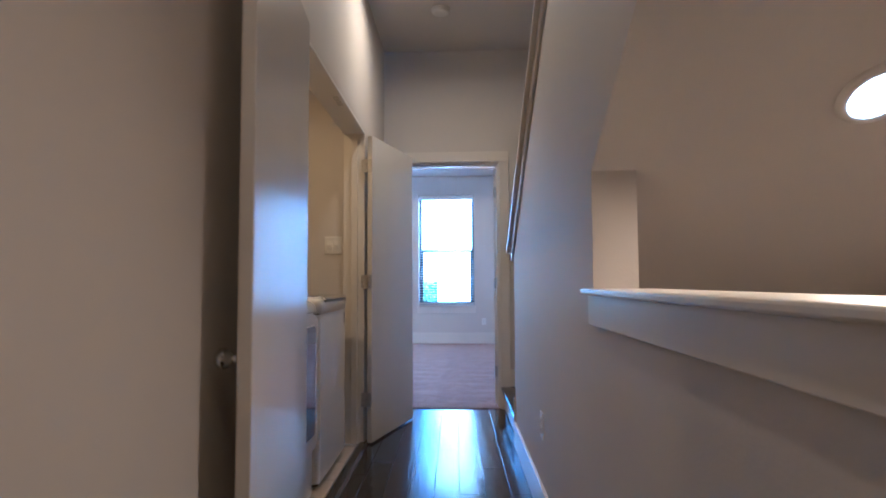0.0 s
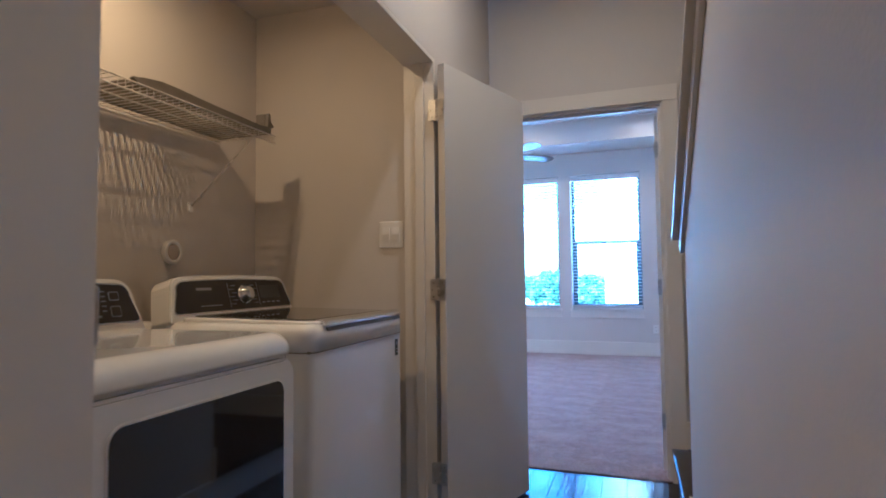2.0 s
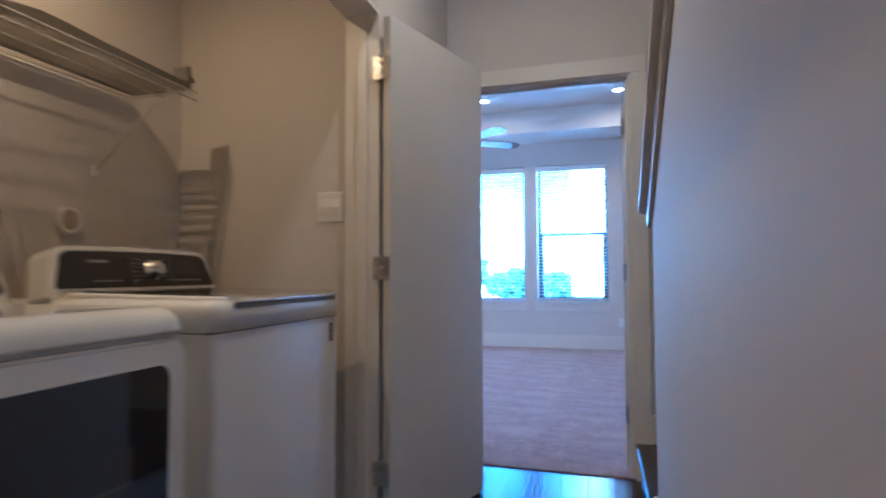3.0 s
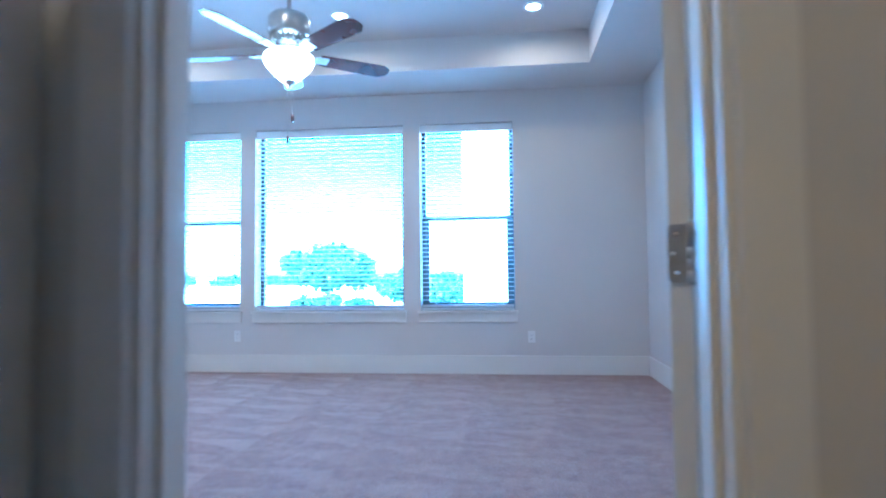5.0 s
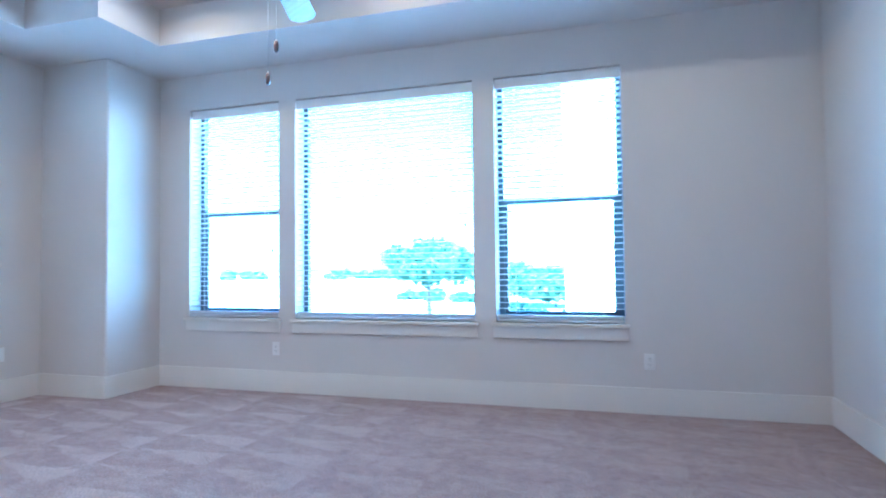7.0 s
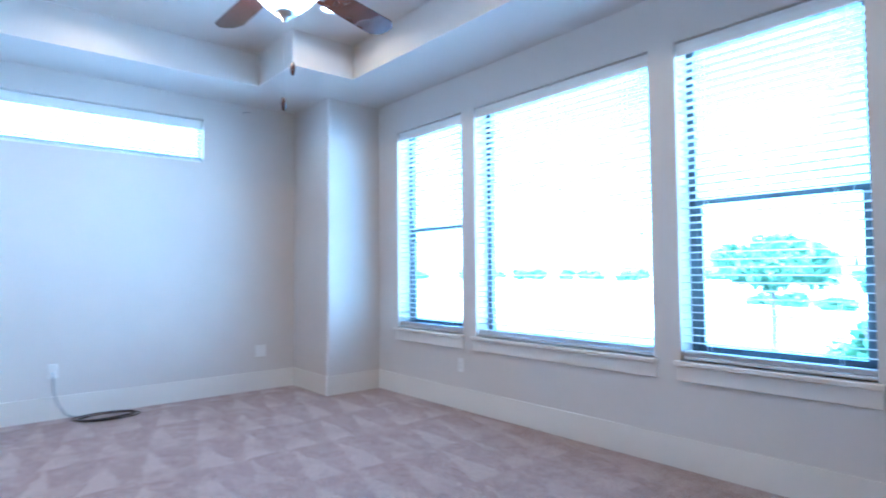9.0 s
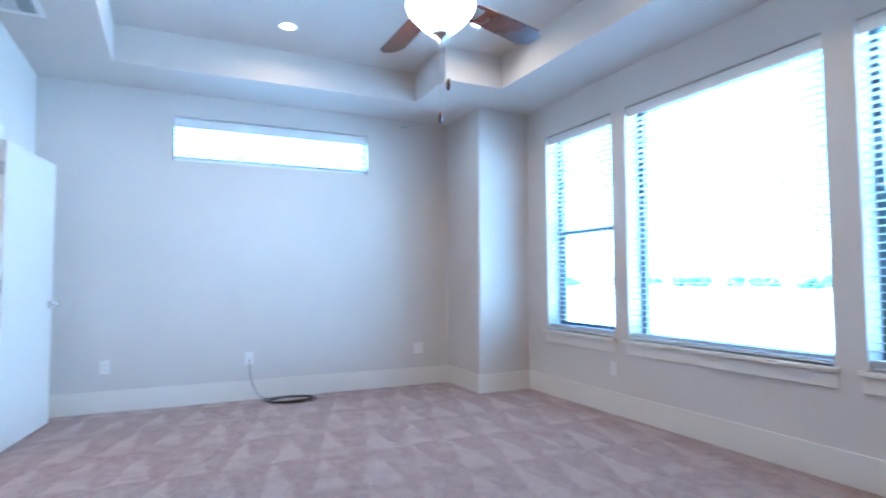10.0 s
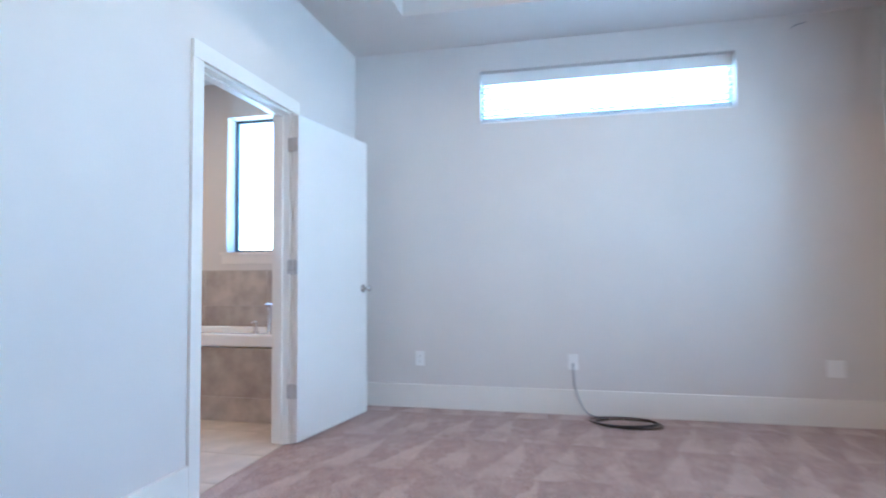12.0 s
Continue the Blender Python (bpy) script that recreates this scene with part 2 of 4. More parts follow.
def prism(points, axis, a, b, bevel=0.0):
    """Outline in two axes pulled along the third from a to b: axis 'x' takes (y, z), 'y' takes (x, z), 'z' takes (x, y)."""
    bm = bmesh.new()

    def at(p, w):
        return {"x": (w, p[0], p[1]), "y": (p[0], w, p[1]), "z": (p[0], p[1], w)}[axis]

    low = [bm.verts.new(at(p, a)) for p in points]
    high = [bm.verts.new(at(p, b)) for p in points]
    bm.faces.new(low)
    bm.faces.new(high[::-1])
    k = len(points)
    for i in range(k):
        bm.faces.new((low[i], low[(i + 1) % k], high[(i + 1) % k], high[i]))
    bmesh.ops.recalc_face_normals(bm, faces=bm.faces)
    if bevel:
        bmesh.ops.bevel(bm, geom=list(bm.edges), offset=bevel, segments=2, affect="EDGES")
    return bm


def lathe(profile, steps=32, bm=None, centre=(0, 0)):
    """Turned shape about z from (radius, z) pairs."""
    bm = bm or bmesh.new()
    rings = []
    for r, z in profile:
        if r < 1e-5:
            rings.append([bm.verts.new((centre[0], centre[1], z))])
        else:
            rings.append([bm.verts.new((centre[0] + r * math.cos(2 * math.pi * i / steps), centre[1] + r * math.sin(2 * math.pi * i / steps), z)) for i in range(steps)])
    for p, q in zip(rings, rings[1:]):
        for i in range(steps):
            j = (i + 1) % steps
            f = [p[i % len(p)], p[j % len(p)], q[j % len(q)], q[i % len(q)]]
            f = list(dict.fromkeys(f))
            if len(f) > 2:
                bm.faces.new(f)
    for f in bm.faces:
        f.smooth = True
    bmesh.ops.recalc_face_normals(bm, faces=bm.faces)
    return bm


def tube(points, radius, steps=8, bm=None):
    """Round rod along a line of points."""
    bm = bm or bmesh.new()
    pts = [Vector(p) for p in points]
    rings = []
    for i, p in enumerate(pts):
        d = (pts[min(i + 1, len(pts) - 1)] - pts[max(i - 1, 0)]).normalized()
        side = d.cross(Vector((0, 0, 1)) if abs(d.z) < 0.9 else Vector((1, 0, 0))).normalized()
        up = side.cross(d)
        rings.append([bm.verts.new(p + radius * (math.cos(2 * math.pi * k / steps) * side + math.sin(2 * math.pi * k / steps) * up)) for k in range(steps)])
    for a, b in zip(rings, rings[1:]):
        for k in range(steps):
            f = bm.faces.new((a[k], a[(k + 1) % steps], b[(k + 1) % steps], b[k]))
            f.smooth = True
    bm.faces.new(rings[0][::-1])
    bm.faces.new(rings[-1])
    return bm


def turn(bm, m):
    bmesh.ops.transform(bm, matrix=m, verts=bm.verts)
    return bm


def mesh(name, bm, material, smooth=False):
    me = bpy.data.meshes.new(name)
    if smooth:
        for f in bm.faces:
            f.smooth = True
    bm.to_mesh(me)
    bm.free()
    me.materials.append(material)
    return me


def part(name, bm, material, parent, label="", smooth=False):
    ob = new(name, mesh(name, bm, material, smooth))
    ob.parent = parent
    return tagged(ob, label)


def thing(name, place, label, category, rz=0, group="", kind=""):
    ob = new(name)
    ob.matrix_basis = SKEW[0] @ pose(*place, 0, 0, rz)
    ob.empty_display_size = 0.1
    return tagged(ob, label, category, group, kind)


def solid(name, bm, material, label, category, kind="structure"):
    ob = new(name, mesh(name, bm, material))
    ob.matrix_basis = SKEW[0]
    return tagged(ob, label, category, kind=kind)


def wall(name, along, f0, f1, u0, u1, z0, z1, holes=(), label="", material=WALL):
    """A wall along 'x' or 'y' between faces f0 and f1, with openings (u0, u1, z0, z1)."""
    bm = bmesh.new()

    def put(a, b, c, d):
        if b - a > 1e-4 and d - c > 1e-4:
            box(bm, *((a, b, f0, f1) if along == "x" else (f0, f1, a, b)), c, d)

    u = u0
    for a, b, c, d in sorted(holes):
        put(u, a, z0, z1)
        put(a, b, z0, c)
        put(a, b, d, z1)
        u = b
    put(u, u1, z0, z1)
    bmesh.ops.remove_doubles(bm, verts=bm.verts, dist=1e-5)
    return solid(name, bm, material, label or "greige painted plaster wall", "wall")


def board(name, bm, label="white painted baseboard along the wall"):
    return solid(name, bm, TRIM, label, "baseboard")

# ---- plan (metres) ----
NORTH, SOUTH, EAST, WEST = 10.48, 6.05, 1.6, -4.575
ALCOVE, RETURN = 5.62, -0.85
LOW, HIGH, HALLTOP = 2.87, 3.17, 3.02
HALL_L, HALL_R, HALL_END, HALL_BACK = -0.475, 0.508, 5.5, -1.2
SILL, HEAD = 0.635, 2.548
STAIR_E = 1.85
OPEN = [(-3.515, -2.575), (-2.412, -0.82), (-0.648, 0.305)]

# ---- bedroom shell ----
wall("wall_north", "x", NORTH, NORTH + 0.215, WEST - 0.17, EAST + 0.17, -0.2, HIGH + 0.12, [(a, b, SILL, HEAD) for a, b in OPEN], "greige painted wall with three windows")
wall("wall_west", "y", WEST - 0.17, WEST, 3.0, NORTH, -0.2, HIGH + 0.12, [(4.86, 5.75, 1.255, 2.44), (7.1, 8.96, 2.235, 2.655)], "greige painted wall with a high strip window")
wall("wall_stair_east", "y", STAIR_E, STAIR_E + 0.12, HALL_BACK, HALL_END, -3.0, HIGH, label="greige painted stairwell wall")
wall("wall_east", "y", EAST, EAST + 0.17, ALCOVE, NORTH, -0.2, HIGH + 0.12, label="greige painted wall")
wall("wall_south", "x", SOUTH - 0.12, SOUTH, WEST, RETURN, 0, HIGH, [(-3.48, -2.567, 0, 2.1)], "greige painted wall with the bathroom doorway")
wall("wall_alcove", "y", RETURN - 0.12, RETURN, 4.6, SOUTH - 0.12, 0, HIGH, label="greige painted return wall beside the entry door")
wall("wall_hall_end", "x", HALL_END, ALCOVE, RETURN, STAIR_E + 0.12, -3.0, HIGH, [(-0.338, 0.502, 0, 2.06)], "greige painted wall with the bedroom doorway")
def column_outline(x0, x1, y0, y1, r, n=6):
    """Plan of the boxed-out corner with a rounded corner bead."""
    bead = [(x1 - r + r * math.sin(radians(90 * k / n)), y0 + r - r * math.cos(radians(90 * k / n))) for k in range(n + 1)]
    return [(x0, y0), *bead, (x1, y1), (x0, y1)]


solid("wall_corner", prism(column_outline(WEST, -3.85, 9.89, NORTH, 0.02), "z", 0, LOW), WALL, "greige boxed-out corner column of plaster", "column")
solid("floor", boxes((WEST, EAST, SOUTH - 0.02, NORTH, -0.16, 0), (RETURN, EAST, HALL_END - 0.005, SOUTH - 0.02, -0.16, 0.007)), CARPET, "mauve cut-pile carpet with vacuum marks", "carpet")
solid("ceiling", boxes((WEST, EAST, ALCOVE, NORTH, HIGH, HIGH + 0.12)), CEIL, "greige painted tray ceiling", "ceiling")
solid("ceiling_border", boxes(
    (WEST, EAST, 9.81, NORTH, LOW, HIGH), (WEST, EAST, ALCOVE, 6.66, LOW, HIGH),
    (WEST, -3.94, 6.66, 9.81, LOW, HIGH), (0.98, EAST, 6.66, 9.81, LOW, HIGH),
    (-3.94, -3.24, 9.24, 9.81, LOW, HIGH)), CEIL, "dropped greige border of the tray ceiling", "ceiling")

BB, BT = 0.185, 0.016
for nm, a in (
    ("baseboard_north", (-3.85 + BT, EAST, NORTH - BT, NORTH, 0, BB)), ("baseboard_corner", (-3.85, -3.85 + BT, 9.89 - BT, NORTH, 0, BB)),
    ("baseboard_column", (WEST, -3.85, 9.89 - BT, 9.89, 0, BB)), ("baseboard_west", (WEST, WEST + BT, SOUTH, 9.89 - BT, 0, BB)),
    ("baseboard_east", (EAST - BT, EAST, ALCOVE, NORTH - BT, 0, BB)), ("baseboard_south", (-2.497, RETURN, SOUTH, SOUTH + BT, 0, BB)),
    ("baseboard_southwest", (WEST + BT, -3.48, SOUTH, SOUTH + BT, 0, BB)),
):
    board(nm, boxes(a, bevel=0.003))


# ---- windows ----
def window(name, x0, x1, sash, label):
    w = x1 - x0
    root = thing(name, (x0, NORTH, SILL), label, "window", kind="structure")
    fy0, fy1, t = 0.15, 0.205, 0.042
    part("window_frame", boxes((0, t, fy0, fy1, 0, HEAD - SILL), (w - t, w, fy0, fy1, 0, HEAD - SILL), (t, w - t, fy0, fy1, 0, t), (t, w - t, fy0, fy1, HEAD - SILL - t, HEAD - SILL), bevel=0.003), BRONZE, root, "dark bronze window frame")
    h = HEAD - SILL
    if sash:
        mid = 1.585 - SILL
        part("meeting_rail", boxes((t, w - t, fy0 + 0.005, fy1 - 0.01, mid - 0.02, mid + 0.025), bevel=0.003), BRONZE, root, "dark bronze meeting rail")
        part("sash", boxes((t, t + 0.03, fy0 + 0.008, fy0 + 0.04, t, mid - 0.02), (w - t - 0.03, w - t, fy0 + 0.008, fy0 + 0.04, t, mid - 0.02), (t + 0.03, w - t - 0.03, fy0 + 0.008, fy0 + 0.04, t, t + 0.035), bevel=0.002), BRONZE, root, "dark bronze lower sash")
        panes = [(t, mid - 0.02), (mid + 0.025, h - t)]
    else:
        panes = [(t, h - t)]
    for a, b in panes:
        p = part("pane", boxes((t, w - t, 0.178, 0.182, a, b)), GLASS, root)
        p.visible_shadow = False
    part("window_sill", boxes((-0.03, w + 0.03, -0.045, 0.15, -0.026, 0.0), bevel=0.004), TRIM, root, "white painted window sill")
    part("apron", boxes((-0.022, w + 0.09 - 0.022 - 0.046, -0.018, 0.0, -0.118, -0.026), bevel=0.003), TRIM, root, "white painted apron")
    return root


def blind(w, h, place, rz, label, cord_z, val=0.084):
    """Two-inch slatted blind, slats level, on ladder cords."""
    root = thing("window_blind", place, label, "blind", rz=rz, group="slatted window blinds")
    part("valance", boxes((0.004, w - 0.004, 0.022, 0.03, h - val, h - 0.006), (0.004, w - 0.004, 0.019, 0.022, h - 0.03, h - 0.012), (0.004, w - 0.004, 0.03, 0.075, h - 0.05, h - 0.006), bevel=0.0012), VALANCE, root, "white moulded valance")
    n = int((h - 0.14) / 0.0445)
    bm = prism([(0.018, -0.0015), (0.043, 0.0018), (0.068, -0.0015), (0.068, 0.0012), (0.043, 0.0045), (0.018, 0.0012)], "x", 0.007, w - 0.007)
    slat = mesh("slat", bm, SLAT)
    for i in range(n):
        ob = new("slat", slat)
        ob.parent = root
        ob.matrix_basis = pose(0, 0, h - 0.115 - i * 0.0445, -4.0 + 0.7 * math.sin(i * 1.7))
    for i in range(4):
        ob = new("slat", slat)
        ob.parent = root
        ob.matrix_basis = pose(0, 0, 0.034 + i * 0.0065, 0.6 * math.sin(i * 2.1))
    part("bottom_rail", boxes((0.007, w - 0.007, 0.018, 0.068, 0.006, 0.026), bevel=0.003), SLAT, root)
    for k in ([0.12, 0.5, 0.88] if w > 1.2 else [0.16, 0.84]):
        part("ladder_cord", boxes((w * k - 0.001, w * k + 0.001, 0.016, 0.018, 0.02, h - 0.06), (w * k - 0.001, w * k + 0.001, 0.068, 0.07, 0.02, h - 0.06)), SLAT, root)
    if cord_z:
        part("pull_cord", tube([(w - 0.07, 0.012, h - 0.07), (w - 0.07, 0.01, cord_z + 0.03)], 0.0012, 6), SLAT, root)
        part("tassel", turn(lathe([(0, 0.04), (0.004, 0.038), (0.008, 0.01), (0.007, 0), (0, 0)], 12), pose(w - 0.07, 0.01, cord_z)), GREY, root, "grey cord tassel")
    return root


for i, ((a, b), s) in enumerate(zip(OPEN, (True, False, True))):
    window(f"window_{i + 1}", a, b, s, "dark-framed double-hung window with a white sill" if s else "wide dark-framed picture window with a white sill")
    blind(b - a, HEAD - SILL, (a, NORTH, SILL), 0, "white two-inch slatted blind lowered and open", (0.58, 0.75, 0.55)[i])

# strip window in the west wall
strip = thing("window_4", (WEST, 7.1, 2.235), "narrow high strip window, drywall-wrapped", "window", kind="structure")
part("window_frame", boxes((-0.16, -0.11, 0, 0.014, 0, 0.42), (-0.16, -0.11, 1.846, 1.86, 0, 0.42), (-0.16, -0.11, 0.014, 1.846, 0, 0.012), (-0.16, -0.11, 0.014, 1.846, 0.406, 0.42), bevel=0.003), BRONZE, strip, "dark bronze window frame")
part("pane", boxes((-0.132, -0.128, 0.014, 1.846, 0.012, 0.406)), GLASS, strip).visible_shadow = False
blind(1.86, 0.42, (WEST - 0.025, 7.1, 2.235), 90, "short white slatted blind in the strip window", 0, 0.095)

# ---- bathroom shell ----
wall("wall_bath_south", "x", 3.0, 3.12, WEST, -1.6, 0, 2.9, label="warm beige painted bathroom wall")
wall("wall_bath_east", "y", -1.6, -1.48, 3.0, SOUTH - 0.12, 0, 2.9, label="warm beige painted bathroom wall")
solid("bath_ceiling", boxes((WEST, -1.6, 3.12, SOUTH - 0.12, 2.75, 2.87)), CEIL, "painted bathroom ceiling", "ceiling")
bathwin = thing("window_5", (WEST, 4.86, 1.255), "tall dark-framed bathroom window with white sill", "window", kind="structure")
part("window_frame", boxes((-0.165, -0.125, 0, 0.028, 0, 1.185), (-0.165, -0.125, 0.862, 0.89, 0, 1.185), (-0.165, -0.125, 0.028, 0.862, 0, 0.024), (-0.165, -0.125, 0.028, 0.862, 1.161, 1.185), bevel=0.003), BRONZE, bathwin, "dark bronze window frame")
part("pane", boxes((-0.147, -0.143, 0.028, 0.862, 0.024, 1.161)), GLASS, bathwin).visible_shadow = False
part("window_sill", boxes((-0.1, 0.03, -0.05, 0.93, -0.022, 0), (0, 0.015, -0.04, 0.92, -0.1, -0.022), bevel=0.003), TRIM, bathwin, "white painted sill and apron")


# ---- doors and doorways ----
def rounded(y0, y1, z0, z1, r, n=6):
    pts = []
    for cy, cz, a0 in ((y1 - r, z1 - r, 0), (y0 + r, z1 - r, 90), (y0 + r, z0 + r, 180), (y1 - r, z0 + r, 270)):
        for k in range(n + 1):
            a = radians(a0 + 90 * k / n)
            pts.append((cy + r * math.cos(a), cz + r * math.sin(a)))
    return pts


def casing(name, x0, x1, top, y, out, label, w=0.074, depth=0.12, sides=(True, True)):
    """Flat trim round a doorway in a wall along x; out: the way the trim faces. The jamb lines the wall's depth."""
    root = thing(name, ((x0 + x1) / 2, y, 0), label, "door frame", kind="structure")
    hw = (x1 - x0) / 2
    d = (0, 0.018) if out > 0 else (-0.018, 0)
    if sides[0]:
        part("casing", boxes((-hw - w, -hw + 0.004, *d, 0, top - 0.004), bevel=0.002), TRIM, root)
    if sides[1]:
        part("casing", boxes((hw - 0.004, hw + w, *d, 0, top - 0.004), bevel=0.002), TRIM, root)
    part("head_casing", boxes((-hw - w, hw + w, d[0] * 1.15, d[1] * 1.15, top - 0.004, top + 0.082), bevel=0.002), TRIM, root)
    j = (-depth, 0) if out > 0 else (0, depth)
    part("jamb", boxes((-hw, -hw + 0.018, *j, 0, top - 0.018), bevel=0.001), TRIM, root)
    part("jamb", boxes((hw - 0.018, hw, *j, 0, top - 0.018), bevel=0.001), TRIM, root)
    part("head_jamb", boxes((-hw, hw, *j, top - 0.018, top), bevel=0.001), TRIM, root)
    st = (-0.085, -0.045) if out > 0 else (depth - 0.085, depth - 0.045)
    part("door_stop", boxes((-hw + 0.018, -hw + 0.03, *st, 0, top - 0.018), bevel=0.002), TRIM, root)
    part("door_stop", boxes((hw - 0.03, hw - 0.018, *st, 0, top - 0.018), bevel=0.002), TRIM, root)
    part("door_stop", boxes((-hw + 0.03, hw - 0.03, *st, top - 0.03, top - 0.018), bevel=0.002), TRIM, root)
    return root


def hinge(parent, x, y, z, towards):
    """Butt hinge: a screwed leaf in each of the two directions (degrees) and the knuckle between."""
    ob = part("hinge", turn(lathe([(0, -0.049), (0.005, -0.048), (0.0065, -0.045), (0.0065, -0.0275), (0.0055, -0.027), (0.0065, -0.0265), (0.0065, -0.009), (0.0055, -0.0085), (0.0065, -0.008), (0.0065, 0.0085), (0.0055, 0.009), (0.0065, 0.0095), (0.0065, 0.045), (0.005, 0.049), (0, 0.05)], 12), pose(x, y, z)), NICKEL, parent, "satin nickel butt hinge")
    for a in towards:
        m = pose(x, y, z, 0, 0, a)
        leafp = part("hinge_leaf", turn(prism(rounded(0.004, 0.036, -0.045, 0.045, 0.008), "y", -0.0022, 0.0022, bevel=0.0006), m), NICKEL, ob)
        for k, zz in enumerate((-0.03, 0, 0.03)):
            for s in (-1, 1):
                part("screw", turn(lathe([(0, 0.0008), (0.0032, 0.0006), (0.004, -0.0004)], 10), m @ pose(0.022 if k != 1 else 0.028, 0.0022 * s, zz, -90 * s)), CHROME, ob)
    return ob


def door(name, place, rz, width, label, knob_side, t=-1, height=2.02, jamb=180, knob_z=0.95, hinges=(0.285, 1.05, 1.82)):
    """Flat slab door: hinge edge at the origin, leaf along +x, thickness toward y of sign t; knob near the free edge."""
    y0, y1 = min(0, 0.035 * t), max(0, 0.035 * t)
    root = thing(name, place, label, "door", rz=rz, kind="structure")
    part("leaf", boxes((0.003, width, y0, y1, 0.012, height), bevel=0.0025), DOOR, root)
    for z in hinges:
        hinge(root, -0.001, -0.002 * t, z, (90 * t, jamb - rz))
    bm = lathe([(0.031, 0), (0.031, 0.006), (0.012, 0.01), (0.011, 0.03), (0.02, 0.036), (0.027, 0.048), (0.026, 0.06), (0.016, 0.068), (0, 0.07)], 28)
    for side in knob_side:
        k = bm.copy()
        turn(k, pose(width - 0.062, y0 if side < 0 else y1, knob_z, 90 if side < 0 else -90))
        part("door_knob", k, CHROME, root, "polished round knob")
    bm.free()
    if knob_z > 0.9:
        part("latch_plate", boxes((width - 0.0005, width + 0.0012, y0 + 0.006, y1 - 0.006, knob_z - 0.03, knob_z + 0.03)), NICKEL, root)
    return root


casing("door_frame_1", -0.338, 0.502, 2.06, HALL_END, -1, "white flat door casing at the hall end")
casing("door_frame_2", -3.48, -2.567, 2.1, SOUTH, 1, "white flat door casing round the bathroom doorway", w=0.075)
door("door_1", (0.482, ALCOVE + 0.012, 0), 58, 0.76, "white flat slab bedroom door standing open into the room", (-1,), t=1, jamb=270, hinges=(0.285, 1.035, 1.82))
door("door_2", (-3.462, SOUTH + 0.024, 0), 171, 0.876, "white flat slab bathroom door folded back against the wall", (1, -1), t=-1, height=2.075, jamb=270, hinges=(0.327, 1.106, 1.885))
# the hall lies slightly out of square with the bedroom
SKEW[0] = pose(0, 5.5, 0, 0, 0, 1.6) @ pose(0, -5.5, 0)
door("door_3", (-0.455, 4.46, 0), 72.4, 0.712, "white flat slab laundry door swung out into the hall", (1,), t=-1, jamb=180, knob_z=0.86)
door("door_4", (-0.45, 2.807, 0), -85.2, 0.738, "white flat slab laundry door folded back along the hall", (-1,), t=1, jamb=180, knob_z=0.86)
for nm, a in (
    ("baseboard_hall", (HALL_R - 0.015, HALL_R, HALL_BACK, 4.44, 0, 0.15)), ("baseboard_laundry", (HALL_L, HALL_L + 0.015, HALL_BACK, 2.78, 0, 0.15)),
):
    board(nm, boxes(a, bevel=0.003))
SKEW[0] = LEVEL
board("baseboard_stair", boxes((0.56, STAIR_E, HALL_END - 0.015, HALL_END, 0.185, 0.325), bevel=0.003))
SKEW[0] = pose(0, 5.5, 0, 0, 0, 1.6) @ pose(0, -5.5, 0)

# ---- hall shell ----
LDY0, LDY1, LDTOP = 2.79, 4.49, 2.055
wall("wall_hall_west", "y", HALL_L - 0.12, HALL_L, HALL_BACK, HALL_END, -0.2, HALLTOP, [(LDY0, LDY1, -0.2, LDTOP)], "greige painted hall wall with the laundry opening")
wall("wall_hall_back", "x", HALL_BACK - 0.12, HALL_BACK, -0.57, STAIR_E, -2.9, HALLTOP + 0.12, label="greige painted hall wall")
solid("hall_ceiling", boxes((-0.57, STAIR_E, HALL_BACK, HALL_END, HALLTOP, HALLTOP + 0.12)), CEIL, "greige painted hall ceiling", "ceiling")
solid("hall_floor", boxes((-0.57, HALL_R + 0.125, HALL_BACK, HALL_END + 0.03, -0.16, -0.014)), BLACK, "dark subfloor under the hall boards", "floor")
slope = 0.65
sof = lambda y: 1.355 + slope * (2.315 - y)
solid("wall_stair", prism([(4.44, -0.16), (4.44, 1.306), (4.44 - (HALLTOP - 1.306) / 0.68, HALLTOP), (2.315 - (HALLTOP - 1.355) / slope, HALLTOP), (2.315, 1.355), (2.315, 1.008), (HALL_BACK, 1.008), (HALL_BACK, -0.16)], "x", HALL_R, HALL_R + 0.125), WALL, "greige stair wall with a sloped top and an opening", "wall")
solid("stair_soffit", prism([(4.4, sof(4.4)), (-0.22, sof(-0.22)), (-0.22, HALLTOP), (1.0, HALLTOP), (4.4, sof(4.4) + 0.3)], "x", HALL_R + 0.125, STAIR_E), WALL, "greige sloped underside of the upper stair flight", "soffit")
# Unseen walls and black slab, added to keep outside light from leaking up.
solid("wall_stairwell_unseen", boxes((HALL_R, HALL_R + 0.125, HALL_BACK, 4.44, -2.9, -0.16), (HALL_R + 0.125, STAIR_E, 4.36, 4.44, -2.9, 0.0)), WALL, "unseen greige wall closing the stairwell against stray light", "wall")
solid("stairwell_stop", boxes((HALL_R + 0.125, STAIR_E, HALL_BACK, 4.36, -2.9, -2.75)), BLACK, "unseen black slab closing the stairwell bottom", "floor")

ledge = thing("trim_ledge", (HALL_R, HALL_BACK, 1.008), "white painted ledge with apron capping the half wall", "ledge", kind="structure")
part("ledge_cap", boxes((-0.033, 0.172, 0, 3.535, 0, 0.017), bevel=0.005), TRIM, ledge)
part("apron", boxes((-0.016, 0, 0, 3.515, -0.08, 0), bevel=0.002), TRIM, ledge)
part("apron", boxes((0.125, 0.141, 0, 3.515, -0.08, 0), bevel=0.002), TRIM, ledge)

